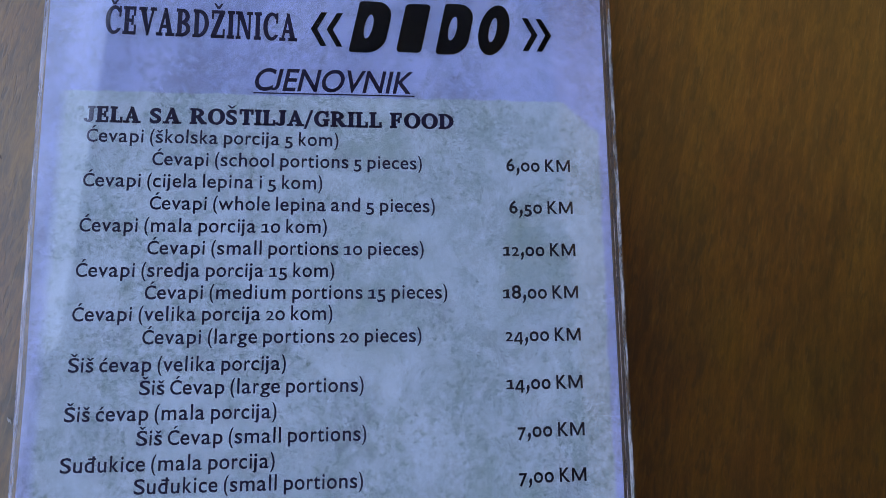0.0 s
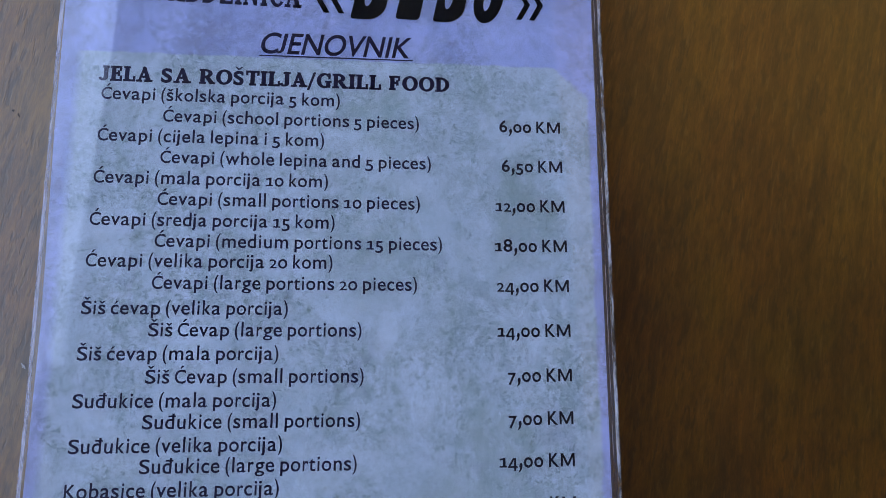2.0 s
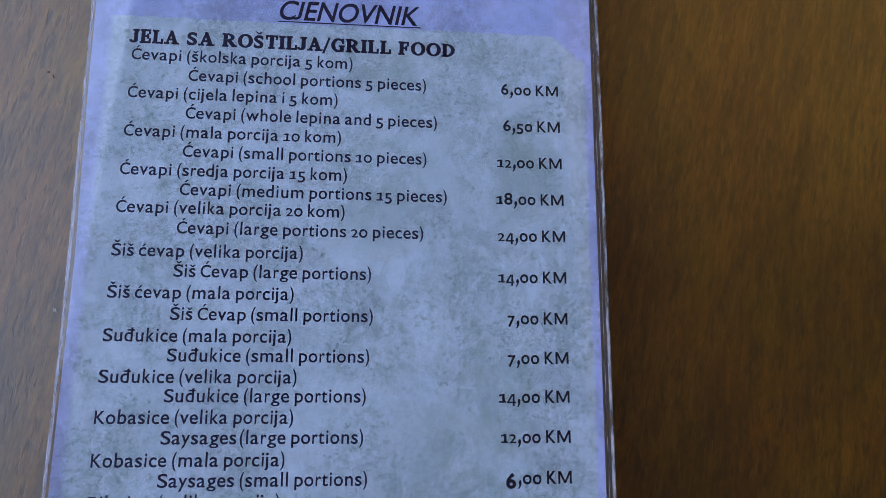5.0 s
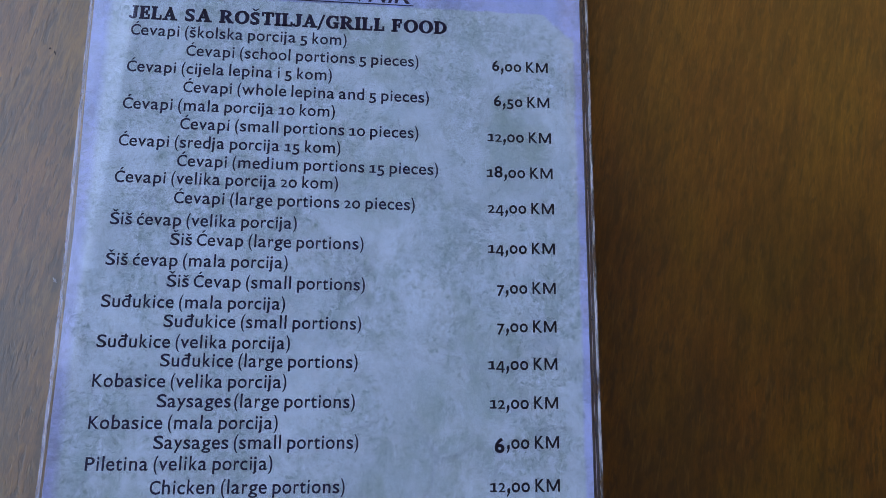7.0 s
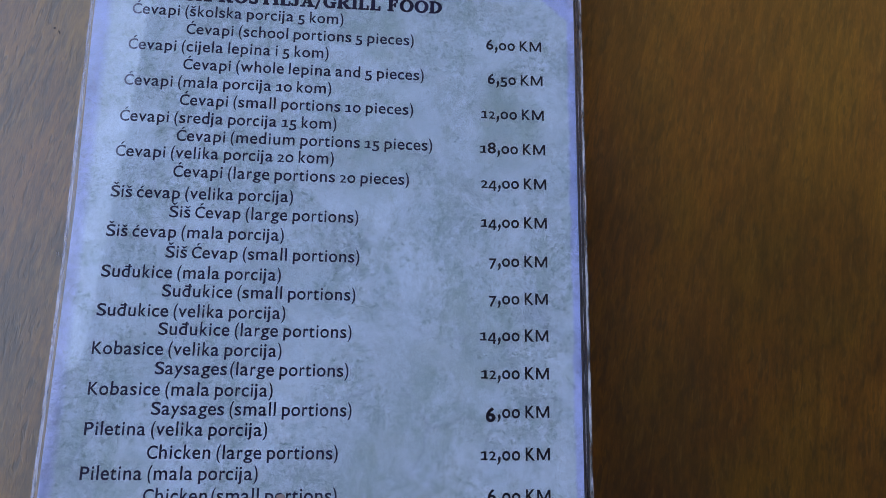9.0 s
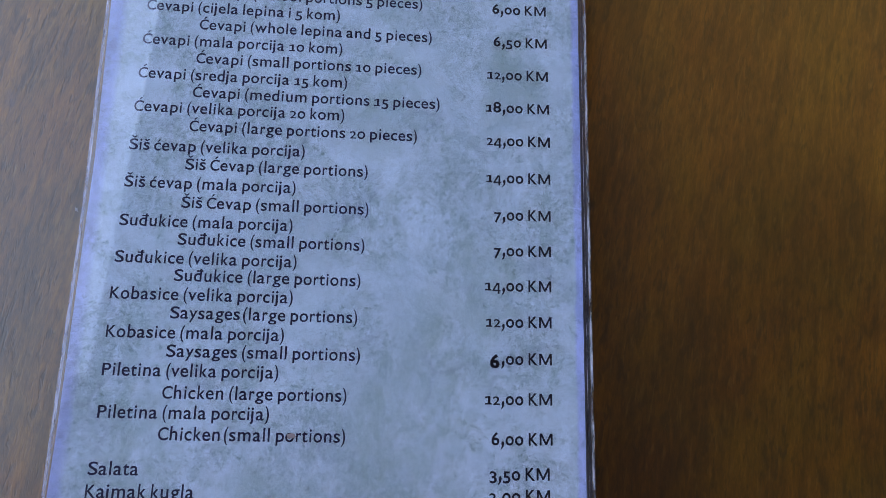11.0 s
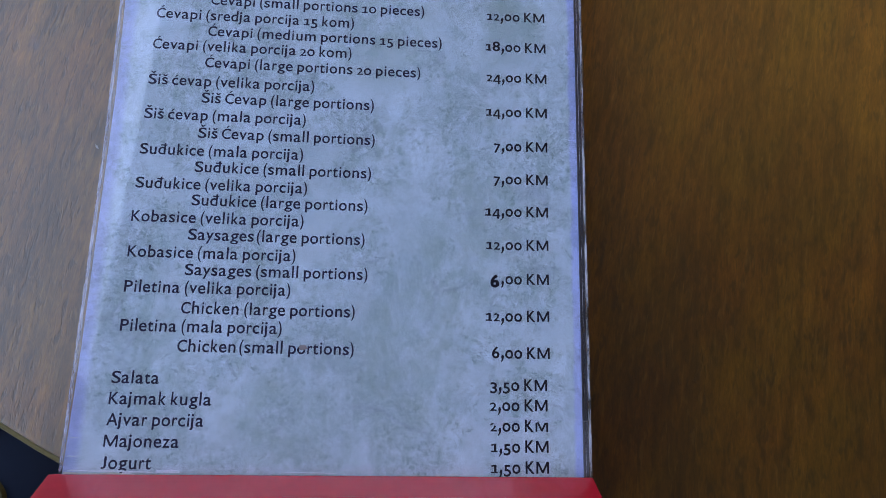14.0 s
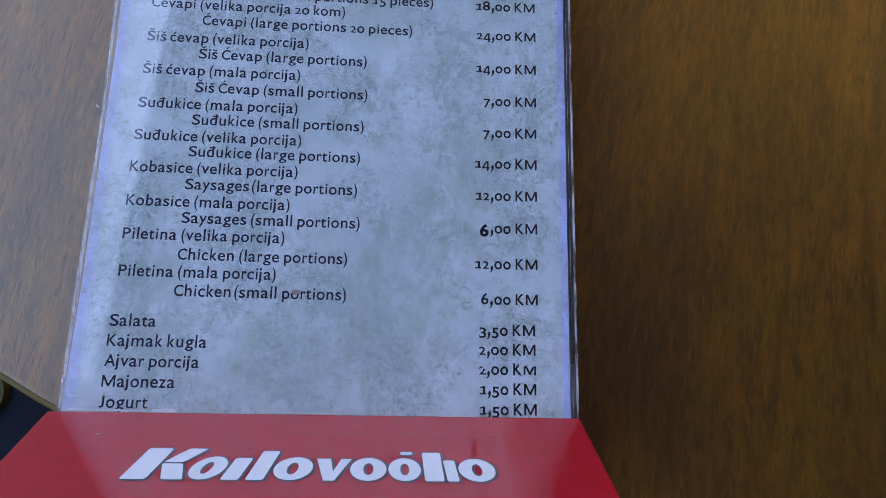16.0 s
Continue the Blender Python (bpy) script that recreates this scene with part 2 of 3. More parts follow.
def cut_edge_material():
    m = Nodes("sawn_acrylic_edge")
    n = m.noise(m.coords(0, (700, 90, 300)), 1.0, 5, 0.75)
    m.set(Base_Color=m.ramp(n, (0.42, (0.05, 0.045, 0.042)), (0.62, (0.46, 0.44, 0.46))), Roughness=0.3,
          Alpha=m.level(n, 0.40, 0.56), Specular_IOR_Level=0.6)
    m.bump(n, 0.6, 0.0004)
    return m.mat


def frosted_material():
    """Frosted rim of the sleeve: scatters the light that comes through it."""
    m = Nodes("frosted_rim")
    n = m.noise(m.coords(0, (400, 60, 400)), 1.0, 4, 0.65)
    col = m.ramp(n, (0.35, (0.42, 0.41, 0.52)), (0.65, (0.66, 0.65, 0.78)))
    through_light = m.node("ShaderNodeBsdfTranslucent", Color=col)
    face = m.node("ShaderNodeBsdfDiffuse", Color=col)
    both = m.node("ShaderNodeMixShader", Fac=0.6)
    m.put(both.inputs[1], face.outputs[0])
    m.put(both.inputs[2], through_light.outputs[0])
    clear = m.node("ShaderNodeBsdfTransparent", Color=(0.97, 0.975, 0.98, 1))
    mixed = m.node("ShaderNodeMixShader", Fac=m.level(n, 0.30, 0.85))
    m.put(mixed.inputs[1], clear.outputs[0])
    m.put(mixed.inputs[2], both.outputs[0])
    m.put(m.out.inputs[0], mixed.outputs[0])
    return m.mat


def red_material():
    m = Nodes("glossy_red_plastic")
    n = m.noise(m.coords(), 220, 3, 0.6)
    scuff = m.noise(m.coords(35, (1, 0.15, 1)), 700, 3, 0.6)
    col = m.ramp(n, (0.3, (0.27, 0.005, 0.016)), (0.7, (0.31, 0.0065, 0.019)))
    smear = m.level(m.noise(m.coords(1, (110, 3, 3)), 1.0, 3, 0.55, 0.2), 0.40, 0.60)
    m.set(Base_Color=col, Specular_IOR_Level=0.5, Roughness=m.math("ADD", m.math("MULTIPLY_ADD", smear, 0.10, 0.06), m.math("MULTIPLY", scuff, 0.03)))
    m.bump(m.noise(m.coords(1, (110, 4, 4)), 1.0, 2, 0.5, 0.2), 0.45, 0.0011)
    return m.mat


WOOD = wood_material()
PRINT = print_material()
INK = ink_material()
ACRYLIC = acrylic_material()
SAWN = cut_edge_material()
FROST = frosted_material()
RED = red_material()
# Darker copy of the ink with less of the reflected veil's purple.
PRICE_INK = plain_material("less_veiled_price_ink", (0.007, 0.005, 0.018), 0.42, spec=0.3, grain=0.4, scale=900)
BLACK = plain_material("black_print", (0.004, 0.004, 0.005), 0.6, spec=0.08)
WHITE = plain_material("white_print", (0.50, 0.53, 0.65), 0.35, grain=0.08, scale=500)
NAVY_PRINT = plain_material("dark_blue_print", (0.02, 0.022, 0.05), 0.3)
BRASS = plain_material("olive_gold_edging", (0.20, 0.15, 0.045), 0.4, 0.3, grain=0.4, scale=200)
DARK_METAL = plain_material("black_iron", (0.02, 0.02, 0.022), 0.5, 0.6, grain=0.3)
NAVY_CLOTH = plain_material("navy_cloth", (0.006, 0.010, 0.022), 0.85, spec=0.3, grain=0.5, scale=900)
TAN_CLOTH = plain_material("tan_braid", (0.075, 0.060, 0.026), 0.9, spec=0.1, grain=0.4, scale=700)
PAVING = plain_material("grey_paving", (0.13, 0.125, 0.12), 0.85, grain=0.5, scale=30)
# Colours of the added, unseen walls, set apart to grade the wood's reflections.
DIM_WALL = plain_material("dim_unseen_wall", (0.04, 0.034, 0.028), 0.9, grain=0.3, scale=20)
WARM_WALL = plain_material("warm_unseen_wall", (0.55, 0.31, 0.085), 0.85, grain=0.2, scale=20)
# For the added, unseen cover that cuts off the sky above.
SKY_COVER = plain_material("dark_sky_cover", (0.03, 0.028, 0.028), 0.9, grain=0.3, scale=60)
# Shade inside the sleeve's side gap, given as a colour.
SHADE = plain_material("gap_shade", (0.048, 0.038, 0.042), 0.3, grain=0.5, scale=300)
WORN = plain_material("bare_paper", (0.78, 0.80, 0.90), 0.6, grain=0.3, scale=900)
# Paler version of that painted shade, for the foot of the gap.
PALER_SHADE = plain_material("paler_gap_shade", (0.11, 0.095, 0.10), 0.4, grain=0.6, scale=500)
RUBBED = plain_material("rubbed_film", (0.58, 0.62, 0.74), 0.5, grain=0.4, scale=900)
SCRATCH = plain_material("scratched_red", (0.19, 0.007, 0.014), 0.6, grain=0.4, scale=900)
CRUMB = plain_material("dried_crumb", (0.25, 0.195, 0.19), 0.8, grain=0.5, scale=2000)
KNOT = plain_material("dark_knot", (0.075, 0.042, 0.022), 0.5, grain=0.4, scale=3000)
CHIP = plain_material("pale_scuff", (0.62, 0.56, 0.52), 0.7, grain=0.3, scale=2000)

# ================= mesh helpers =================


def part(name, bm, material, parent, label=""):
    """Links a bmesh (or a mesh) as one mesh object under a thing or a part."""
    if isinstance(bm, bmesh.types.BMesh):
        me = bpy.data.meshes.new(name)
        bm.to_mesh(me)
        bm.free()
    else:
        me = bm
    if material and not me.materials:
        me.materials.append(material)
    ob = new(name, me)
    if parent:
        ob.parent = parent
    return tagged(ob, label) if label else ob


def box_bm(x0, x1, y0, y1, z0, z1, bevel=0.0, seg=2):
    bm = bmesh.new()
    bmesh.ops.create_cube(bm, size=1)
    for v in bm.verts:
        v.co = ((x0 + x1) / 2 + v.co.x * (x1 - x0), (y0 + y1) / 2 + v.co.y * (y1 - y0), (z0 + z1) / 2 + v.co.z * (z1 - z0))
    if bevel:
        bmesh.ops.bevel(bm, geom=bm.edges[:], offset=bevel, segments=seg, affect="EDGES", profile=0.5)
    return bm


def strip_bm(side, u1, za, zb, width=None):
    """A flat slab in layout units: its left side runs along (column, row) pairs from foot to head, its right side at u1, or width beside the left."""
    bm = bmesh.new()
    rim = list(side) + [(u1 if width is None else u + width, v) for u, v in reversed(side)]
    low, high = ([bm.verts.new(((u - MID) * S, v * S, z * S)) for u, v in rim] for z in (za, zb))
    bm.faces.new(low[::-1])
    bm.faces.new(high)
    for i in range(len(rim)):
        j = (i + 1) % len(rim)
        bm.faces.new((low[i], low[j], high[j], high[i]))
    bmesh.ops.recalc_face_normals(bm, faces=bm.faces[:])
    return bm


def lathe_bm(profile, steps, cx=0.0, cy=0.0):
    """A turned body from (radius, height) pairs."""
    bm = bmesh.new()
    rings = []
    for r, z in profile:
        if r < 1e-6:
            rings.append([bm.verts.new((cx, cy, z))])
        else:
            rings.append([bm.verts.new((cx + r * math.cos(2 * math.pi * i / steps), cy + r * math.sin(2 * math.pi * i / steps), z))
                          for i in range(steps)])
    for a, b in zip(rings, rings[1:]):
        for i in range(steps):
            j = (i + 1) % steps
            loop = [a[i % len(a)], a[j % len(a)], b[j % len(b)], b[i % len(b)]]
            loop = list(dict.fromkeys(loop))
            if len(loop) > 2:
                bm.faces.new(loop)
    bmesh.ops.recalc_face_normals(bm, faces=bm.faces[:])
    return bm


def smooth(ob, angle=35):
    me = ob.data
    for p in me.polygons:
        p.use_smooth = True
    for e in me.edges:
        e.use_edge_sharp = False
    bm = bmesh.new()
    bm.from_mesh(me)
    for e in bm.edges:
        e.smooth = e.calc_face_angle(0) < radians(angle)
    bm.to_mesh(me)
    bm.free()
    return ob


def baked(curve_ob):
    """(points, faces) of a filled flat curve."""
    bpy.context.view_layer.update()
    me = curve_ob.evaluated_get(bpy.context.evaluated_depsgraph_get()).to_mesh()
    pts = [(v.co.x, v.co.y) for v in me.vertices]
    faces = [tuple(p.vertices) for p in me.polygons]
    data = curve_ob.data
    bpy.data.objects.remove(curve_ob)
    bpy.data.curves.remove(data)
    return pts, faces


def filled(loops, grow=0.0):
    """A flat shape from closed loops; an inner loop is a hole."""
    c = bpy.data.curves.new("shape", "CURVE")
    c.dimensions, c.fill_mode = "2D", "FRONT"
    c.offset = grow
    for n, loop in enumerate(loops):
        area = sum(a[0] * b[1] - b[0] * a[1] for a, b in zip(loop, loop[1:] + loop[:1]))
        loop = loop if (area > 0) == (n == 0) else loop[::-1]
        s = c.splines.new("POLY")
        s.points.add(len(loop) - 1)
        for p, (x, y) in zip(s.points, loop):
            p.co = (x, y, 0, 1)
        s.use_cyclic_u = True
    return baked(new("shape", c))


GLYPHS = {}
BASE = {"Ć": ("C", "acute"), "Č": ("C", "caron"), "Š": ("S", "caron"), "Ž": ("Z", "caron"),
        "ć": ("c", "acute"), "č": ("c", "caron"), "š": ("s", "caron"), "đ": ("d", "bar")}


def text_width(body):
    c = bpy.data.curves.new("w", "FONT")
    c.body, c.size, c.resolution_u = body, 1.0, 2
    pts, _ = baked(new("w", c))
    return max((p[0] for p in pts), default=0.0)


def glyph(ch, bold):
    """Points, faces and advance of one letter of size 1, its accent added as a shape of its own."""
    key = (ch, bold)
    if key in GLYPHS:
        return GLYPHS[key]
    if ch == "4":
        w = 0.062 + 2 * bold
        outer = [(0.30, -0.14), (0.30, 0.0), (0.02, 0.0), (0.02, w * 0.7), (0.25, 0.452), (0.30 + w, 0.452), (0.30 + w, w * 0.85), (0.46, w * 0.85), (0.46, 0.0), (0.30 + w, 0.0), (0.30 + w, -0.14)]
        GLYPHS[key] = (*filled([outer, [(0.02 + w * 1.15, w * 0.85), (0.30, w * 0.85), (0.30, 0.452 - w * 0.9)]]), 0.5)
        return GLYPHS[key]
    if ch in ("M", "1"):
        w = 0.070 + 2 * bold
        if ch == "M":
            loop = [(0.06, 0), (0.06, 0.682), (0.06 + w * 1.2, 0.682), (0.41, 0.19), (0.76 - w * 1.2, 0.682), (0.76, 0.682), (0.76, 0), (0.76 - w, 0),
                    (0.76 - w, 0.47), (0.41 + w * 0.42, 0.03), (0.41 - w * 0.42, 0.03), (0.06 + w, 0.47), (0.06 + w, 0)]
        else:
            loop = [(0.07, 0), (0.07, w * 0.8), (0.20, w * 0.8), (0.20, 0.365), (0.09, 0.325), (0.07, 0.325 + w * 0.8), (0.21, 0.452), (0.20 + w, 0.452),
                    (0.20 + w, w * 0.8), (0.36, w * 0.8), (0.36, 0)]
        GLYPHS[key] = (*filled([loop]), 0.82 if ch == "M" else 0.42)
        return GLYPHS[key]
    base, mark = BASE.get(ch, (ch, ""))
    c = bpy.data.curves.new("g", "FONT")
    c.body, c.size, c.resolution_u, c.offset = base, 1.0, 3 if base in "ag6" else 6, bold
    pts, faces = baked(new("g", c))
    adv = text_width(base + "|") - text_width("|")
    if base == "J":
        low, high = min(p[1] for p in pts), max(p[1] for p in pts)
        pts = [(x, (y - low) * 0.682 / (high - low)) for x, y in pts]
    if mark and pts:
        xs = [p[0] for p in pts]
        mid, top = (min(xs) + max(xs)) / 2, max(p[1] for p in pts) + 0.055
        w = 0.045 + bold
        if mark == "acute":
            loop = [(mid - 0.05, top), (mid - 0.05 + 1.6 * w, top), (mid + 0.05 + 2.4 * w, top + 0.17), (mid + 0.05 + 0.2 * w, top + 0.17)]
        elif mark == "caron":
            loop = [(mid - w * 0.7, top), (mid + w * 0.7, top), (mid + 0.17, top + 0.15), (mid + 0.17 - 1.7 * w, top + 0.15),
                    (mid, top + 1.3 * w), (mid - 0.17 + 1.7 * w, top + 0.15), (mid - 0.17, top + 0.15)]
        else:
            right = max(xs)
            loop = [(right - 0.30, 0.545), (right + 0.09, 0.545), (right + 0.09, 0.545 + 1.5 * w), (right - 0.30, 0.545 + 1.5 * w)]
        p2, f2 = filled([loop])
        faces = faces + [tuple(i + len(pts) for i in f) for f in f2]
        pts = pts + p2
    GLYPHS[key] = (pts, faces, adv)
    return GLYPHS[key]


# the list is set in a wide humanist face: advances in ems, with the side bearings below
ADVANCE = {"a": 0.494, "b": 0.535, "c": 0.438, "d": 0.522, "e": 0.479, "g": 0.505, "h": 0.536, "i": 0.256, "j": 0.234, "k": 0.481, "l": 0.25,
           "m": 0.814, "n": 0.538, "o": 0.525, "p": 0.531, "r": 0.359, "s": 0.415, "t": 0.342, "u": 0.534, "v": 0.465, "w": 0.739, "y": 0.46, "z": 0.43,
           "C": 0.567, "S": 0.535, "K": 0.603, "M": 0.865, "P": 0.56, "A": 0.62, "J": 0.32, "(": 0.295, ")": 0.292, ",": 0.259, " ": 0.182, "_": 0.075,
           "0": 0.526, "1": 0.464, "2": 0.444, "3": 0.46, "4": 0.521, "5": 0.478, "6": 0.511, "7": 0.456, "8": 0.549}
EM = 0.456                       # size of the list's type in layout units
X_HIGH, CAP_HIGH, TALL = 0.455, 0.645, 0.705
DEEP = 0.84                      # how far the tails drop


def bearings(ch):
    """Blank left and right of a letter, in ems."""
    given = {"(": (0.06, 0.02), ")": (0.02, 0.06), ",": (0.035, 0.04), "1": (0.05, 0.04), "2": (0.04, 0.03), "5": (0.04, 0.04), "3": (0.03, 0.04),
             "4": (0.02, 0.03), "7": (0.02, 0.01), "j": (-0.05, 0.075), "J": (-0.03, 0.08), "z": (0.03, 0.03), "A": (0.005, 0.005)}
    if ch in given:
        return given[ch]
    left = 0.035 if ch in "acdegosCS068" else 0.075 if ch in "bhiklmnprKMPu" else 0.012
    right = 0.035 if ch in "bceops068P" else 0.071 if ch in "dhilmnuM" else 0.036 if ch == "a" else 0.012
    return left, right


def list_glyph(ch, bold):
    """Points and faces of one letter of the list's type, one em high, from the pen's place."""
    key = (ch, "list", bold)
    if key in GLYPHS:
        return GLYPHS[key]
    base, mark = BASE.get(ch, (ch, ""))
    pts, faces, _ = glyph("o" if base == "0" else base, bold)
    low, high = min(p[1] for p in pts), max(p[1] for p in pts)
    if base in "34579":
        pts = [(x, (y - low) / (high - low) * (X_HIGH + 0.175) - 0.175) for x, y in pts]
    elif base == "2":
        pts = [(x, y / high * X_HIGH) for x, y in pts]
    elif base == ",":
        pts = [(x + y * 0.22, y * 1.6 - 0.02) for x, y in pts]
    elif base.isupper() or base in "68":
        pts = [(x, y / 0.682 * CAP_HIGH) for x, y in pts]
    else:
        pts = [(x, y * DEEP if y < 0 else y / 0.449 * X_HIGH if y < 0.46 else X_HIGH + (y - 0.449) / 0.233 * (TALL - X_HIGH)) for x, y in pts]
    lo, hi = min(p[0] for p in pts), max(p[0] for p in pts)
    lb, rb = bearings(base)
    k = (ADVANCE[base] - lb - rb) / (hi - lo)
    pts = [(lb + (x - lo) * k, y) for x, y in pts]
    if mark:
        mid, top = (lb + ADVANCE[base] - rb) / 2, max(p[1] for p in pts) + 0.045
        w = 0.045 + bold
        if mark == "acute":
            loop = [(mid - 0.04, top), (mid - 0.04 + 1.5 * w, top), (mid + 0.05 + 2.3 * w, top + 0.145), (mid + 0.05 + 0.2 * w, top + 0.145)]
        elif mark == "caron":
            loop = [(mid - w * 0.75, top), (mid + w * 0.75, top), (mid + 0.165, top + 0.135), (mid + 0.165 - 1.8 * w, top + 0.135),
                    (mid, top + 1.3 * w), (mid - 0.165 + 1.8 * w, top + 0.135), (mid - 0.165, top + 0.135)]
        else:
            right = ADVANCE[base] - rb
            loop = [(right - 0.29, 0.545), (right + 0.07, 0.545), (right + 0.07, 0.545 + 1.5 * w), (right - 0.29, 0.545 + 1.5 * w)]
        p2, f2 = filled([loop])
        faces = list(faces) + [tuple(i + len(pts) for i in f) for f in f2]
        pts = pts + p2
    GLYPHS[key] = (pts, faces)
    return GLYPHS[key]


def list_line(body, u, v, bold=0.0105, flush=False, heavy=False, rise=0.0, em=EM, lift=0.005):
    """A line of the list from column u (or, flush, up to column u) on a base line that passes v at column 2, as one flat mesh."""
    pts, faces, pen = [], [], 0.0
    for k, ch in enumerate(body):
        base = BASE.get(ch, (ch, ""))[0]
        if ch not in " _":
            gp, gf = list_glyph(ch, bold + (0.018 if heavy and k == 0 else 0.0))
            if heavy and k == 0:        # gone over by hand, larger and lower than the rest
                gp = [(x * 1.22 - 0.13, y * 1.08 - 0.19) for x, y in gp]
            n = len(pts)
            pts += [(pen + x, y) for x, y in gp]
            faces += [tuple(i + n for i in f) for f in gf]
        pen += ADVANCE[base]
    start = u - max(p[0] for p in pts) * em if flush else u - min(p[0] for p in pts) * em
    me = bpy.data.meshes.new("text_line")
    me.from_pydata([((start + x * em - MID) * S, (v + y * em + rise * (start + x * em - 2.0)) * S, lift * S) for x, y in pts], [], faces)
    return me


CAP, STEM, HAIR, FOOT_H = 0.682, 0.150, 0.050, 0.048


def rect(x0, y0, x1, y1):
    return [(x0, y0), (x1, y0), (x1, y1), (x0, y1)]


def arc(cx, cy, rx, ry, a0, a1, steps=18):
    return [(cx + rx * math.cos(radians(a0 + (a1 - a0) * i / steps)), cy + ry * math.sin(radians(a0 + (a1 - a0) * i / steps))) for i in range(steps + 1)]


def serif_capital(ch):
    """The shapes of a bold serif capital with thick stems and thin hairlines, and its advance."""
    H, w, t, f = CAP, STEM, HAIR, FOOT_H

    def post(x, thick=w, top=True, low=True):
        out = [[rect(x, 0, x + thick, H)]]
        if low:
            out.append([rect(x - 0.06, 0, x + thick + 0.06, f)])
        if top:
            out.append([rect(x - 0.06, H - f, x + thick + 0.06, H)])
        return out

    def bow(x, y0, y1, reach):
        cy, ry = (y0 + y1) / 2, (y1 - y0) / 2
        return [[arc(x, cy, reach, ry, 90, -90) + arc(x, cy, reach - w * 0.95, ry - t, -90, 90)]]

    def arm(x, y, reach, tick, thick=f):
        return [[rect(x, y, x + reach, y + thick)], [rect(x + reach - 0.055, y + min(tick, 0), x + reach, y + thick + max(tick, 0))]]

    x = 0.08
    if ch == "I":
        return post(x), 0.33
    if ch in "EFL":
        out = post(x, top=True)
        if ch != "L":
            out += arm(x + w, H - f, 0.27, -0.15) + arm(x + w, 0.32, 0.19, 0.09) + [[rect(x + w + 0.135, 0.24, x + w + 0.19, 0.34)]]
        if ch != "F":
            out += arm(x + w, 0, 0.30, 0.17)
        return out, 0.60
    if ch == "D":
        return post(x) + bow(x + w, 0, H, 0.42), 0.70
    if ch == "B":
        return post(x) + bow(x + w, H * 0.47, H, 0.31) + bow(x + w, 0, H * 0.54, 0.36), 0.66
    if ch == "R":
        return post(x) + bow(x + w, H * 0.44, H, 0.34) + [[[(x + w + 0.02, 0.34), (x + w + 0.18, 0.34), (x + w + 0.42, f), (x + w + 0.48, f), (x + w + 0.48, 0), (x + w + 0.27, 0)]]], 0.74
    if ch == "A":
        return [[[(0.08, 0), (0.145, 0), (0.365, H * 0.90), (0.31, H)]], [[(0.29, H), (0.385, H), (0.66, 0), (0.47, 0)]], [rect(0.18, 0.20, 0.52, 0.25)],
                [rect(0.0, 0, 0.23, f)], [rect(0.39, 0, 0.73, f)]], 0.74
    if ch == "V":
        return [[[(0.05, H), (0.25, H), (0.42, 0.10), (0.36, 0)]], [[(0.56, H), (0.625, H), (0.40, 0), (0.34, 0)]], [rect(0.0, H - f, 0.31, H)], [rect(0.47, H - f, 0.70, H)]], 0.71
    if ch == "N":
        return post(x, 0.055, top=False) + [[rect(0.0, H - f, 0.2, H)], [[(0.07, H), (0.24, H), (0.60, 0), (0.49, 0)]], [rect(0.545, 0, 0.60, H)], [rect(0.47, H - f, 0.675, H)]], 0.72
    if ch == "Z":
        return [[rect(0.05, H - f, 0.56, H)], [rect(0.04, 0, 0.58, f)], [[(0.04, f), (0.22, f), (0.56, H - f), (0.38, H - f)]],
                [rect(0.05, H - 0.19, 0.10, H)], [rect(0.53, 0, 0.58, 0.2)]], 0.64
    if ch == "T":
        return post(0.24, top=False) + [[rect(0.03, H - f, 0.60, H)], [rect(0.03, H - 0.19, 0.08, H)], [rect(0.55, H - 0.19, 0.60, H)]], 0.65
    if ch == "J":
        return [[rect(0.17, 0.12, 0.17 + w, H)], [rect(0.10, H - f, 0.38, H)], [arc(0.13, 0.14, 0.19, 0.14, 0, -165) + arc(0.10, 0.15, 0.07, 0.10, -165, 0)]], 0.43
    if ch == "O":
        return [[arc(0.37, H / 2, 0.35, H / 2 + 0.01, 0, 360, 32)[:-1], arc(0.37, H / 2, 0.20, H / 2 - 0.045, 0, 360, 32)[:-1]]], 0.76
    if ch in "CG":
        out = [[arc(0.37, H / 2, 0.34, H / 2 + 0.01, 42, 318, 28) + arc(0.39, H / 2, 0.21, H / 2 - 0.045, 312, 48, 28)], [rect(0.575, H - 0.24, 0.625, H)]]
        out += [[rect(0.48, 0.02, 0.62, 0.30)], [rect(0.42, 0.27, 0.68, 0.31)]] if ch == "G" else []
        return out, 0.72 if ch == "G" else 0.68
    if ch == "/":
        return [[[(0.0, -0.12), (0.06, -0.12), (0.34, H + 0.03), (0.28, H + 0.03)]]], 0.38
    return None, 0


def serif_glyph(ch, grow):
    key = (ch, "serif", grow)
    if key not in GLYPHS:
        base, mark = BASE.get(ch, (ch, ""))
        shapes, adv = serif_capital(base)
        if shapes is None:
            pts, faces, adv = glyph(base, 0.022 + grow * 0.5)
            pts, faces = list(pts), list(faces)
            k = CAP / max(p[1] for p in pts)
            pts = [(x * 1.05, y * k) for x, y in pts]
            adv = max(p[0] for p in pts) + 0.06
        else:
            pts, faces = [], []
            for loops in shapes:
                p2, f2 = filled(loops, grow)
                faces += [tuple(i + len(pts) for i in f) for f in f2]
                pts += p2
        if mark:
            mid, top = (min(p[0] for p in pts) + max(p[0] for p in pts)) / 2, CAP + 0.05
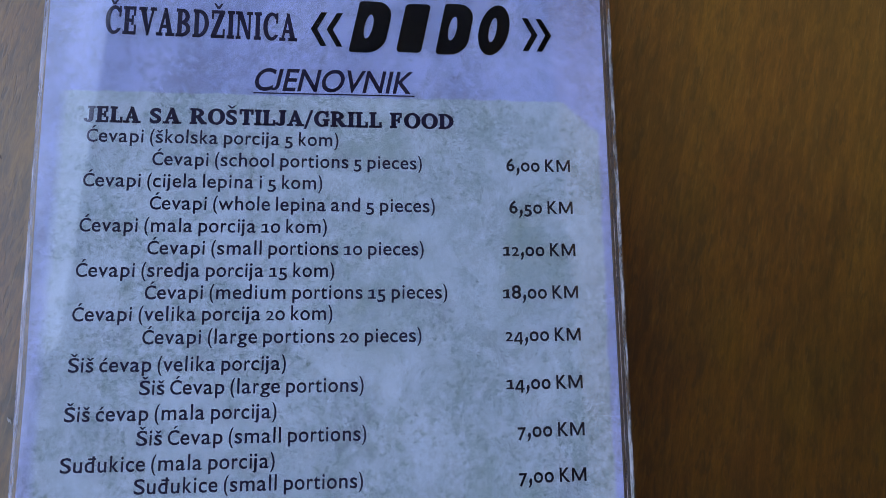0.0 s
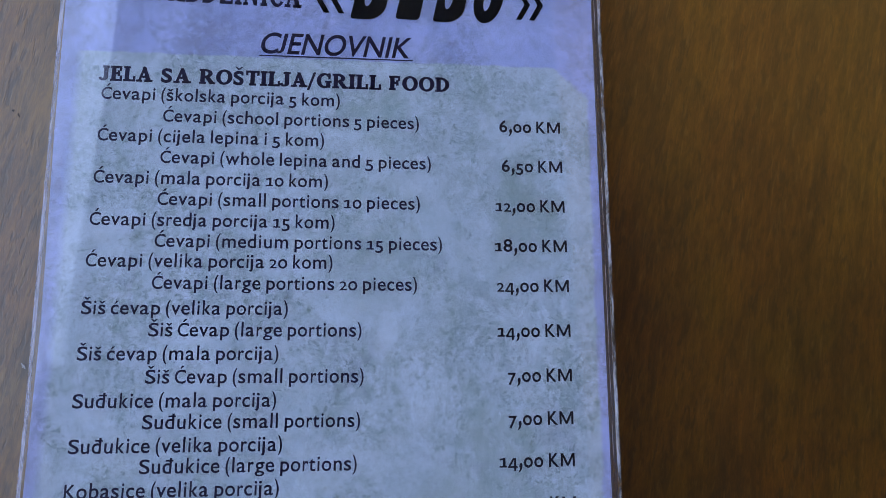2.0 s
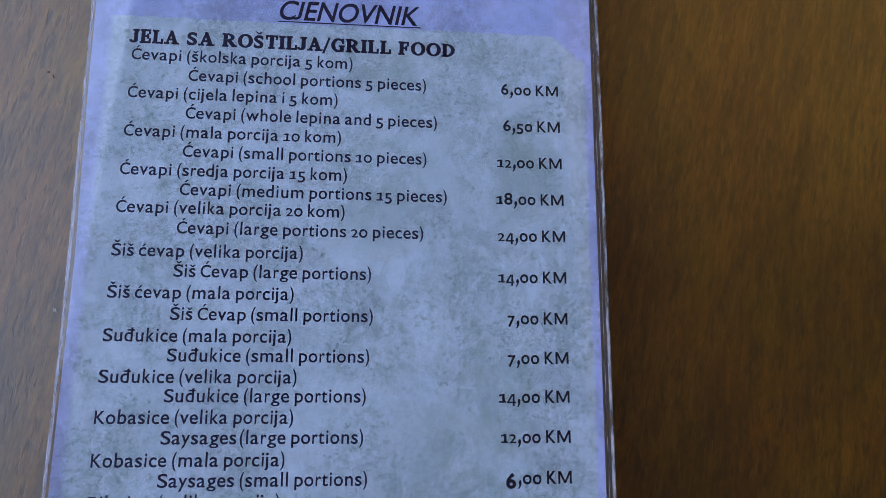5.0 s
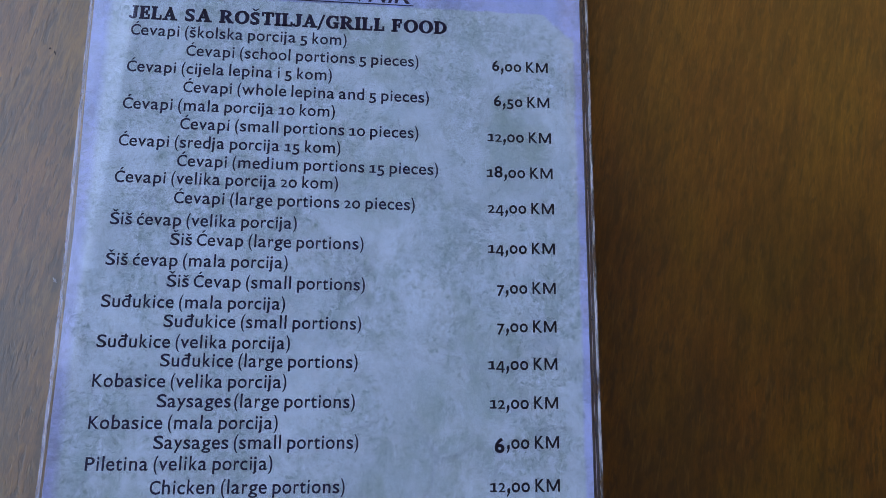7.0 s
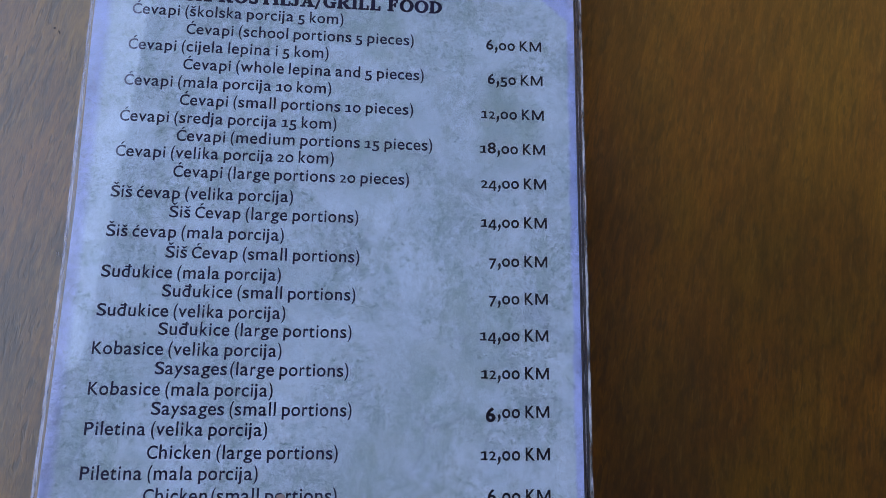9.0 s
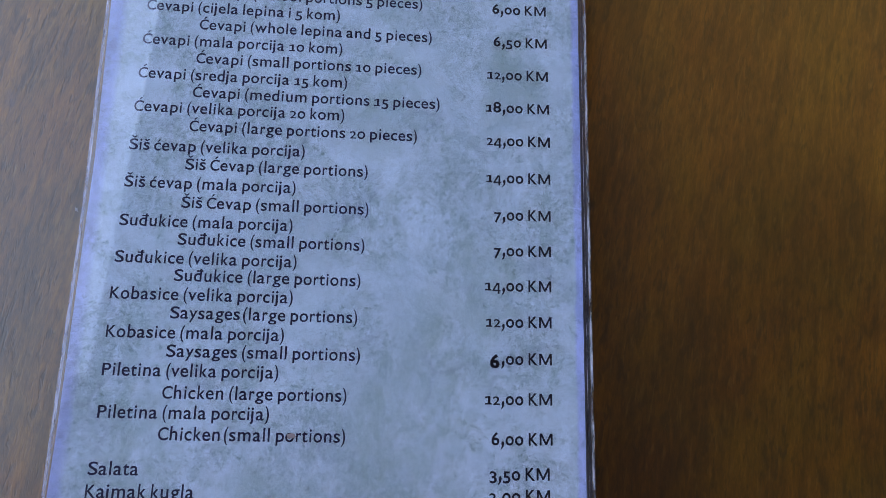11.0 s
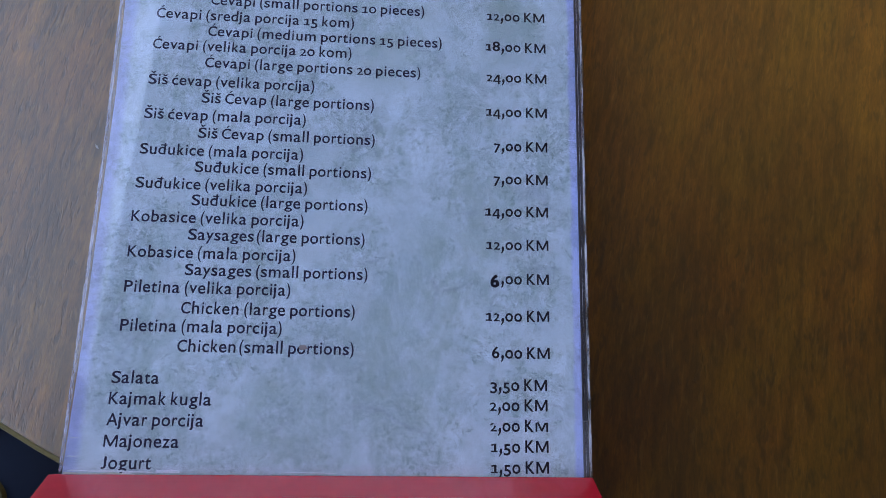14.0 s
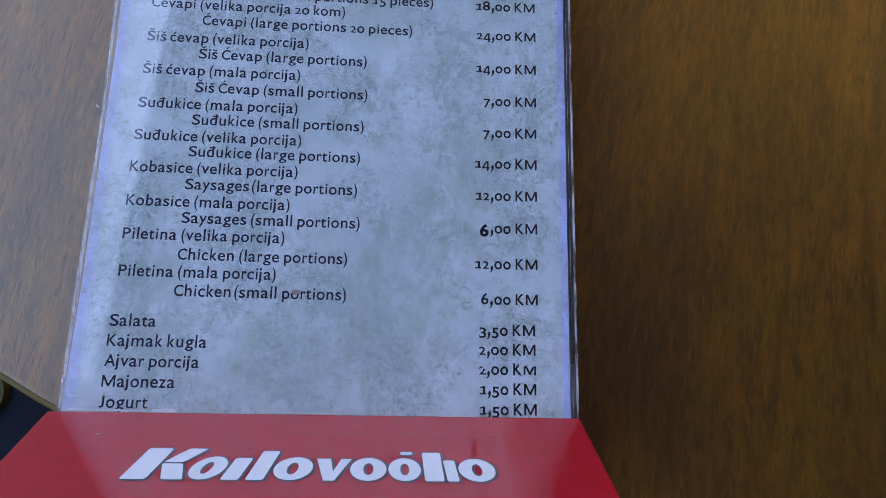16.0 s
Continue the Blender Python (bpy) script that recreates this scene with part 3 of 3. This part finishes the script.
            p2, f2 = filled([[(mid - 0.05, top), (mid + 0.05, top), (mid + 0.20, top + 0.15), (mid + 0.12, top + 0.15), (mid, top + 0.07), (mid - 0.12, top + 0.15), (mid - 0.20, top + 0.15)]])
            faces += [tuple(i + len(pts) for i in f) for f in f2]
            pts += p2
        GLYPHS[key] = (pts, faces, adv)
    return GLYPHS[key]


def set_line(body, stops, v0, size, bold=0.0115, lean=0.0, serif=False, track=0.0, lift=0.005, rise=0.0):
    """A heading on the base line v0, each word fitted between its two columns, as one flat mesh."""
    pts, faces = [], []
    for word, (u0, u1) in zip(body.split(), stops):
        wp, pen = [], 0.0
        for ch in word:
            gp, gf, adv = serif_glyph(ch, bold) if serif else glyph(ch, bold)
            n = len(pts) + len(wp)
            wp += [(pen + x, y) for x, y in gp]
            faces += [tuple(i + n for i in f) for f in gf]
            pen += adv + track
        lo, hi = min(p[0] for p in wp), max(p[0] for p in wp)
        k = (u1 - u0) / (hi - lo)
        pts += [(u0 + (x - lo) * k + lean * y * size, v0 + y * size) for x, y in wp]
    pts = [(x, y + rise * (x - 2.0)) for x, y in pts]
    me = bpy.data.meshes.new("text_line")
    me.from_pydata([((x - MID) * S, y * S, lift * S) for x, y in pts], [], faces)
    return me


def flat_mesh(name, loops, lift, grow=0.0, onto=None):
    """A flat printed shape from loops in layout units."""
    pts, faces = filled(loops, grow)
    put = onto or (lambda x, y, z: ((x - MID) * S, y * S, z * S))
    me = bpy.data.meshes.new(name)
    me.from_pydata([put(x, y, lift) for x, y in pts], [], faces)
    return me


def slanted(cx, y0, w, h, lean, rounding, steps=5, near=None):
    """A loop: a leaning block with rounded corners, those of the near side by a radius of their own."""
    out = []
    for sx, sy, a0 in ((1, 0, -90), (1, 1, 0), (0, 1, 90), (0, 0, 180)):
        r = rounding if sx or near is None else near
        px, py = (cx - w / 2 + r) + sx * (w - 2 * r), (y0 + r) + sy * (h - 2 * r)
        for i in range(steps + 1):
            a = radians(a0 + 90 * i / steps)
            x, y = px + r * math.cos(a), py + r * math.sin(a)
            out.append((x + lean * (y - y0), y))
    return out


def oval(cx, y0, w, h, lean, steps=28):
    return [(cx + w / 2 * math.cos(2 * math.pi * i / steps) + lean * (h / 2 + h / 2 * math.sin(2 * math.pi * i / steps)),
             y0 + h / 2 + h / 2 * math.sin(2 * math.pi * i / steps)) for i in range(steps)]


# ================= setting =================
ground = part("ground", box_bm(-40, 40, -40, 40, -0.2, 0.0), PAVING, None)
tagged(ground, "grey paved terrace floor in the shade", "floor", kind="structure")
# Unseen walls, added: the dim stretch darkens reflections, the warm one brightens them.
helper_wall_east = part("helper_wall_east", box_bm(1.1, 1.6, -1.4, 0.06, 0, 4.5), DIM_WALL, None)
tagged(helper_wall_east, "unseen dim wall added to block and darken the light", "wall", kind="structure")
helper_wall_east_2 = part("helper_wall_east", box_bm(1.1, 1.6, 0.06, 7.0, 0, 4.5), WARM_WALL, None)
tagged(helper_wall_east_2, "unseen warm wall added to brighten reflections in the wood", "wall", kind="structure")
# Added unseen wall that blocks light from behind the camera.
helper_wall_south = part("helper_wall_south", box_bm(-0.55, 1.1, -0.75, -0.55, 0, 4.5), DIM_WALL, None)
tagged(helper_wall_south, "unseen dim wall added to block and darken the light", "wall", kind="structure")
# Unseen canopy, added in three pieces; its stepped west edges shape the reflections.
ceiling = part("ceiling", box_bm(-1.41, 1.6, 0.957, 7.0, 4.50, 4.54), SKY_COVER, None)
tagged(ceiling, "unseen dark canopy added to block sky and shape reflections", "ceiling", kind="structure")
ceiling_2 = part("ceiling", box_bm(-1.49, 1.6, 0.30, 0.957, 4.50, 4.54), SKY_COVER, None)
tagged(ceiling_2, "unseen dark canopy added to block sky and shape reflections", "ceiling", kind="structure")
ceiling_3 = part("ceiling", box_bm(-0.57, 1.6, -1.4, 0.30, 4.50, 4.54), SKY_COVER, None)
tagged(ceiling_3, "unseen dark canopy added to block sky and shape reflections", "ceiling", kind="structure")

# ================= table =================


def build_table():
    table = new("round_table")
    table.location = (0.0891, 0.2163, 0)
    tagged(table, "round brown wooden table with a thin olive-gold edging", "table")
    r, t = 0.3702, TABLE
    top = part("tabletop", lathe_bm([(0, t - 0.026), (r - 0.006, t - 0.026), (r - 0.002, t - 0.022), (r - 0.0012, t - 0.003), (r - 0.0022, t - 0.0006),
                                     (r - 0.004, t), (0, t)], 160), WOOD, table)
    smooth(top)
    rim = part("edging", lathe_bm([(r - 0.0014, t - 0.0215), (r + 0.0002, t - 0.0215), (r + 0.0004, t - 0.0035), (r - 0.0002, t - 0.0022), (r - 0.0014, t - 0.0024),
                                   (r - 0.0014, t - 0.0215)], 160), BRASS, table, "thin olive-gold metal edging")
    smooth(rim)
    # two small knots in the veneer
    for x, y, w, h, turn in ((-0.1733, -0.1626, 0.0007, 0.0006, 20), (-0.1719, -0.1638, 0.0004, 0.0013, 20)):
        bm = bmesh.new()
        rim_pts = [bm.verts.new(Vector((w / 2 * math.cos(a) * (1 + 0.2 * math.sin(3 * a)), h / 2 * math.sin(a), t + 0.00012))) for a in (2 * math.pi * i / 12 for i in range(12))]
        bm.faces.new(rim_pts)
        bmesh.ops.rotate(bm, verts=bm.verts[:], cent=(0, 0, 0), matrix=Matrix.Rotation(radians(turn), 3, "Z"))
        bmesh.ops.translate(bm, verts=bm.verts[:], vec=(x, y, 0))
        part("knot", bm, KNOT, table, "dark brown knot")
    smooth(part("column", lathe_bm([(0, 0.03), (0.045, 0.03), (0.032, 0.06), (0.03, 0.66), (0.05, 0.70), (0.11, t - 0.026), (0, t - 0.026)], 32), DARK_METAL, table))
    smooth(part("foot", lathe_bm([(0, 0), (0.22, 0), (0.225, 0.008), (0.20, 0.022), (0.06, 0.034), (0, 0.034)], 48), DARK_METAL, table))
    return table


build_table()


def build_stool():
    stool = new("stool")
    stool.location = (-0.33, -0.20, 0)
    tagged(stool, "low dark iron stool pushed under the table edge", "stool")
    smooth(part("seat", lathe_bm([(0, 0.40), (0.155, 0.40), (0.16, 0.405), (0.16, 0.415), (0.155, 0.42), (0, 0.42)], 48), DARK_METAL, stool))
    for a in (45, 135, 225, 315):
        x, y = 0.12 * math.cos(radians(a)), 0.12 * math.sin(radians(a))
        bm = bmesh.new()
        bmesh.ops.create_cone(bm, cap_ends=True, segments=12, radius1=0.011, radius2=0.013, depth=0.40)
        for v in bm.verts:
            k = (0.2 - v.co.z) / 0.4
            v.co += Vector((x * (1 + 0.25 * k), y * (1 + 0.25 * k), 0.2))
        part("leg", bm, DARK_METAL, stool)
    cushion = new("seat_cushion")
    cushion.location = (-0.33, -0.20, 0.42)
    tagged(cushion, "dark navy cloth seat cushion with tan ring braid", "cushion")
    smooth(part("cover", lathe_bm([(0, 0), (0.15, 0), (0.17, 0.012), (0.172, 0.022), (0.155, 0.036), (0.12, 0.042), (0, 0.0425)], 56), NAVY_CLOTH, cushion), 60)
    for x, y, rr in ((-0.226, -0.186, 0.0125), (-0.233, -0.131, 0.014)):
        ring = part("eyelet", lathe_bm([(rr - 0.005, -0.003), (rr - 0.004, 0.0025), (rr + 0.003, 0.003), (rr + 0.005, -0.003), (rr - 0.005, -0.003)], 40),
                    TAN_CLOTH, cushion, "tan stitched eyelet ring")
        ring.location = (x + 0.33, y + 0.20, 0.0425)
        smooth(ring, 60)


build_stool()

# ================= menu stand =================
STAND = pose(0, 0, 0.76516, -10.199, -0.766, 0.138)
TOP, FOOT = -10.07, -12.45        # layout rows of the base's upper and lower edges
SKEW = 0.0145                     # the base sits slightly askew on the sheet
Z_FRONT, Z_BACK = 4.05, -4.62     # its depth at the foot


def loc(u, v, z):
    return Vector(((u - MID) * S, v * S, z * S))


def build_stand():
    stand = new("menu_stand")
    stand.matrix_world = STAND
    tagged(stand, "clear acrylic menu stand with red base lying on its back", "menu stand")
    # wedge-shaped base
    bm = bmesh.new()
    ring = []
    for v, z, half in ((TOP, 0.34, 6.60), (FOOT + 0.12, Z_FRONT, 6.72), (FOOT, Z_FRONT, 6.74), (FOOT, Z_BACK, 6.74), (FOOT + 0.12, Z_BACK + 0.03, 6.72), (TOP, -0.78, 6.60)):
        ring.append([bm.verts.new(loc(MID - 0.045 + s * half, v + 0.033 + s * half * SKEW, z)) for s in (-1, 1)])
    for a, b in zip(ring, ring[1:] + ring[:1]):
        bm.faces.new((a[0], a[1], b[1], b[0]))
    bm.faces.new([r[0] for r in ring])
    bm.faces.new([r[1] for r in reversed(ring)])
    bmesh.ops.recalc_face_normals(bm, faces=bm.faces[:])
    bmesh.ops.bevel(bm, geom=bm.edges[:], offset=0.0005, segments=3, affect="EDGES", profile=0.5)
    part("base", bm, RED, stand, "glossy red plastic wedge base")
    # clear front and back sheets with sawn sides; the left side is not quite straight
    u1, v0, v1 = 10.945, TOP - 0.4, 10.35

    def side(shift, low):
        return [(-2.04 + shift, low), (-2.03 + shift, -2.0), (-2.15 + shift, 4.6), (-2.24 + shift, v1)]

    for name, za, zb in (("front_panel", 0.05, 0.24), ("back_panel", -0.56, -0.40)):
        part(name, strip_bm(side(0, v0), u1, za, zb), ACRYLIC, stand, "clear acrylic sheet").visible_shadow = False
        part("sawn_edge", strip_bm(side(-0.008, TOP), None, za - 0.004, zb + 0.004, 0.015), FROST if za > 0 else ACRYLIC, stand, "pale sawn acrylic edge")
        a, b = (u1 - MID) * S - 0.00014, (u1 - MID) * S + 0.00008
        part("sawn_edge", box_bm(a, b, TOP * S, v1 * S, za * S - 0.00004, zb * S + 0.00004), SAWN, stand, "rough whitish sawn acrylic edge")
    # Dark strips stand in for the shade between the two clear sheets.
    for a, b, mat, text in ((10.80, 10.845, SHADE, "dark strip painted as shade between the clear sheets"), (10.845, 10.86, SAWN, "pale glue line"), (10.86, 10.925, SHADE, "dark strip painted as shade between the clear sheets")):
        for low, high, body in ((TOP, -8.56, PALER_SHADE if mat is SHADE else mat), (-8.54, v1, mat)):
            part("side_strip", box_bm((a - MID) * S, (b - MID) * S, low * S, high * S, -0.39 * S, 0.045 * S), body, stand, text)

    # maker's mark on the sloping front: plain blocks, white on a dark edge
    run, rise = FOOT + 0.12 - TOP, Z_FRONT - 0.34
    slope = math.hypot(run, rise)
    out = Vector((0, rise / slope, -run / slope))      # outwards from the face

    def onto(x, y, lift):
        f = y / slope
        return Vector(((x - MID) * S, (TOP + 0.033 + (x - MID) * SKEW + run * f) * S, (0.34 + rise * f) * S)) + out * (lift * S)

    # y runs down the slope; the mark's base line lies LINE below the top edge
    LINE = 3.02
    blocks = []

    def block(kind, x0, x1, h, lean, low=0.0):
        w, cx = x1 - x0, (x0 + x1) / 2
        if kind == "ring":
            blocks.append([oval(cx - lean * h / 2, low, w, h, lean), oval(cx - lean * h / 2 + 0.1 * lean, low + h * 0.24, w * 0.28, h * 0.52, lean)])
        elif kind == "wedge":
            blocks.append([[(x0, low + h), (x0 + w * 0.26, low), (x0 + w * 0.56, low), (x1, low + h), (x1 - w * 0.3, low + h), (cx, low + h * 0.4), (x0 + w * 0.4, low + h)][::-1]])
        else:
            blocks.append([slanted(cx - lean * h / 2, low, w, h, lean, 0.05)])

    block("bar", 0.56, 1.10, 1.0, 0.30)
    block("bar", 1.38, 1.80, 0.46, 0.95, 0.54)
    block("bar", 1.21, 1.66, 0.50, -0.25)
    for kind, x0, x1, h, lean in (("ring", 1.80, 2.54, 0.74, 0.30), ("bar", 2.60, 2.98, 0.70, 0.28), ("bar", 3.14, 3.52, 0.94, 0.24), ("ring", 3.58, 4.42, 0.74, 0.14),
                                  ("wedge", 4.48, 5.26, 0.70, 0), ("ring", 5.24, 6.04, 0.74, 0.0), ("ring", 6.08, 6.80, 0.74, -0.03),
                                  ("bar", 6.86, 7.28, 0.94, -0.05), ("bar", 7.34, 7.60, 0.68, -0.10), ("ring", 7.64, 8.46, 0.74, -0.08)):
        block(kind, x0, x1, h, lean)
    block("bar", 6.34, 6.62, 0.10, 0, 0.86)
    mark = lambda x, y, z: onto(x, LINE - y * 1.28, z)
    for loops in blocks:
        part("mark_shadow", flat_mesh("mark_shadow", [[(x + 0.028, y - 0.006) for x, y in q] for q in loops], 0.008, 0.038, mark), NAVY_PRINT, stand, "dark blue outline of the mark")
        part("mark_block", flat_mesh("mark_block", loops, 0.014, 0.0, mark), WHITE, stand, "white block of the mark")
    # scratches and a chip in the red face
    for pts in (((8.05, 0.93), (8.25, 0.95), (8.4, 1.0), (8.6, 0.90), (8.78, 0.96)), ((3.4, 0.90), (4.1, 0.93), (4.9, 0.88), (5.5, 0.91)), ((6.3, 0.90), (6.9, 0.93), (7.6, 0.90))):
        loop = list(pts) + [(x, y + 0.016) for x, y in reversed(pts)]
        part("scratch", flat_mesh("scratch", [loop], 0.01, 0.0, onto), SCRATCH, stand, "dull dark scratch")
    part("chip", flat_mesh("chip", [[(-0.70, 1.15), (-0.66, 1.09), (-0.61, 1.08), (-0.65, 1.13)]], 0.012, 0.0, onto), CRUMB, stand, "pale chip")
    return stand


build_stand()

# ================= printed sheet =================


def build_sheet():
    sheet = new("menu_sheet")
    sheet.matrix_world = STAND
    tagged(sheet, "printed price list on weathered lilac and grey paper in the stand", "menu")
    part("paper", strip_bm([(-2.04, TOP - 0.3), (-1.985, -7.0), (-1.985, 0.0), (-2.13, 4.6), (-2.22, 10.15)], 10.79, -0.03, 0.0), PRINT, sheet)

    def head(body, stops, v, size, **more):
        part("text_line", set_line(body, stops, v, size, **more), INK, sheet)

    def line(body, u, v, ink=INK, **more):
        part("text_line", list_line(body, u, v, **more), ink, sheet)

    # heading
    head("ČEVABDŽINICA", [(-0.95, 3.40)], 7.95, 0.97, bold=0.020, serif=True, track=0.05)
    for x0, way in ((3.71, 1), (4.08, 1), (8.80, -1), (9.14, -1)):
        v = 7.84 if way > 0 else 7.93
        a, b = (x0 + 0.38, x0) if way > 0 else (x0, x0 + 0.38)
        part("chevron", flat_mesh("chevron", [[(b, v + 0.43), (a - way * 0.14, v + 0.86), (a, v + 0.86), (b + way * 0.15, v + 0.43), (a, v), (a - way * 0.14, v)]], 0.012), BLACK, sheet)
    for x0, x1, v, form in ((4.66, 5.66, 7.72, "half"), (5.78, 6.56, 7.77, "block"), (6.72, 7.64, 7.76, "half"), (7.70, 8.58, 7.78, "ring")):
        w, cx = x1 - x0 - 0.18, (x0 + x1) / 2 - 0.15
        if form == "ring":
            loops = [oval(cx - 0.02, v, w * 1.06, 1.32, 0.20), oval(cx + 0.02, v + 0.34, w * 0.26, 0.64, 0.20)]
        elif form == "half":
            loops = [slanted(cx, v, w, 1.32, 0.20, 0.40, 7, 0.08), oval(cx + 0.0, v + 0.36, 0.20, 0.62, 0.20)]
        else:
            loops = [slanted(cx, v, w, 1.26, 0.20, 0.10)]
        part("name_block", flat_mesh("name_block", loops, 0.012), BLACK, sheet, "bold black block of the name")
    head("CJENOVNIK", [(2.42, 6.08)], 6.68, 0.78, bold=0.014, lean=0.20, rise=0.0125)
    part("underline", flat_mesh("underline", [[(2.44, 6.60), (6.17, 6.65), (6.17, 6.68), (2.44, 6.63)]], 0.012), INK, sheet)
    head("JELA SA ROŠTILJA/GRILL FOOD", [(-1.26, -0.02), (0.17, 0.87), (1.05, 5.4), (5.59, 7.09)], 5.835, 0.52, bold=0.030, serif=True, track=0.03, rise=0.011)

    # the list: local name and its base line, English name and its base line, price
    dishes = (
        ("Ćevapi (školska porcija 5 kom)", 5.36, "Ćevapi (school portions 5 pieces)", 4.85, "6,00 KM"),
        ("Ćevapi (cijela lepina i 5 kom)", 4.33, "Ćevapi (whole lepina and 5 pieces)", 3.83, "6,50 KM"),
        ("Ćevapi (mala porcija 10 kom)", 3.31, "Ćevapi (small portions 10 pieces)", 2.82, "12,00 KM"),
        ("Ćevapi (sredja porcija 15 kom)", 2.31, "Ćevapi (medium portions 15 pieces)", 1.83, "18,00 KM"),
        ("Ćevapi (velika porcija 20 kom)", 1.35, "Ćevapi (large portions 20 pieces)", 0.86, "24,00 KM"),
        ("Šiš ćevap (velika porcija)", 0.27, "Šiš Ćevap (large portions)", -0.21, "14,00 KM"),
        ("Šiš ćevap (mala porcija)", -0.75, "Šiš Ćevap (small portions)", -1.25, "7,00 KM"),
        ("Suđukice (mala porcija)", -1.78, "Suđukice (small portions)", -2.23, "7,00 KM"),
        ("Suđukice (velika porcija)", -2.74, "Suđukice (large portions)", -3.17, "14,00 KM"),
        ("Kobasice (velika porcija)", -3.67, "Saysages_(large portions)", -4.12, "12,00 KM"),
        ("Kobasice (mala porcija)", -4.63, "Saysages (small portions)", -5.07, "6,00 KM"),
        ("Piletina (velika porcija)", -5.56, "Chicken (large portions)", -6.08, "12,00 KM"),
        ("Piletina (mala porcija)", -6.57, "Chicken_(small portions)", -7.06, "6,00 KM"))
    for n, (a, va, b, vb, price) in enumerate(dishes):
        rise = 0.0085 + 0.0003 * n      # the print is not quite square to its sheet
        line(a, -1.16 + 0.02 * max(0, n - 9), va, rise=rise)
        line(b, 0.285 + 0.007 * n, vb - 0.01, rise=rise)
        line(price, min(9.86 + 0.024 * n, 9.95), vb - 0.012, ink=PRICE_INK, flush=True, bold=0.018, heavy=n == 10, rise=rise)
    for n, (a, price) in enumerate((("Salata", "3,50 KM"), ("Kajmak kugla", "2,00 KM"), ("Ajvar porcija", "2,00 KM"), ("Majoneza", "1,50 KM"), ("Jogurt", "1,50 KM"))):
        v = -7.89 - 0.517 * n
        line(a, -1.15, v, rise=0.011)
        line(price, 9.87 + 0.007 * n, v - 0.01, ink=PRICE_INK, flush=True, bold=0.018, rise=0.011)
    # rubbed spots that hide bits of the print, and scratches near the foot
    for k, (u, v, w, h) in enumerate(((8.46, -8.70, 0.26, 0.10), (9.42, -8.62, 0.20, 0.07), (9.72, -8.60, 0.22, 0.06), (-1.98, -9.28, 0.24, 0.025),
                                      (-1.98, -9.72, 0.34, 0.03), (8.36, -8.53, 2.5, 0.018))):
        part("rubbed_spot", flat_mesh("rubbed_spot", [[(u, v), (u + w * 0.4, v - h * 0.4), (u + w, v + h * 0.2), (u + w * 0.9, v + h), (u + w * 0.5, v + h * 0.6), (u + 0.1 * w, v + h)]], 0.02),
             RUBBED, sheet, "pale rubbed spot")
    # worn white lip of the sheet where it enters the base
    part("worn_edge", flat_mesh("worn_edge", [[(-2.0, -10.16), (0.30, -10.16), (0.2, -10.09), (-0.3, -10.11), (-0.8, -10.07), (-1.4, -10.10), (-2.0, -10.08)]], 0.02), CHIP, sheet, "white worn paper edge")
    for u, v, w, h in ((0.16, -10.06, 0.62, 0.09), (-1.95, -10.06, 2.1, 0.04), (-0.62, -10.10, 0.22, 0.07), (3.2, -9.99, 1.4, 0.02)):
        part("worn_edge", flat_mesh("worn_edge", [[(u, v), (u + w, v), (u + w * 0.93, v + h * 0.7), (u + w * 0.6, v + h), (u + w * 0.3, v + h * 0.7), (u + w * 0.05, v + h * 0.9)]], 0.022), WORN, sheet,
             "white worn paper edge")
    return sheet


build_sheet()


def build_marks():
    """Dirt that lies on the stand: a crumb, chips and rubbed spots."""
    rnd = random.Random(7)

    def blob(name, u, v, z, w, h, lift, mat, label, category, turn=STAND):
        bm = bmesh.new()
        bmesh.ops.create_icosphere(bm, subdivisions=2, radius=1.0)
        for p in bm.verts:
            k = 1 + 0.25 * rnd.uniform(-1, 1)
            p.co = (p.co.x * w * S / 2 * k, p.co.y * h * S / 2 * k, max(p.co.z, -0.05) * lift * S)
        me = bpy.data.meshes.new(name)
        bm.to_mesh(me)
        bm.free()
        me.materials.append(mat)
        ob = new(name, me)
        ob.matrix_world = turn @ Matrix.Translation(loc(u, v, z))
        return tagged(ob, label, category)

    blob("crumb", 3.54, -6.92, 0.242, 0.22, 0.14, 0.012, CRUMB, "pale brown dried smear on the clear menu cover", "smear")
    speck = new("speck", bpy.data.meshes.new("speck"))
    bm = bmesh.new()
    for turn, length in ((125, 0.0017), (60, 0.0010), (165, 0.0009)):
        made = bmesh.ops.create_cube(bm, size=1.0)["verts"]
        bmesh.ops.scale(bm, verts=made, vec=(length, 0.00022, 0.00016))
        bmesh.ops.rotate(bm, verts=made, cent=(0, 0, 0), matrix=Matrix.Rotation(radians(turn), 3, "Z"))
        bmesh.ops.translate(bm, verts=made, vec=(0, 0, 0.00008))
    bm.to_mesh(speck.data)
    bm.free()
    speck.data.materials.append(CHIP)
    speck.location = (-0.0792, -0.0125, TABLE)
    tagged(speck, "tiny pale splinter on the wooden table", "speck")


build_marks()
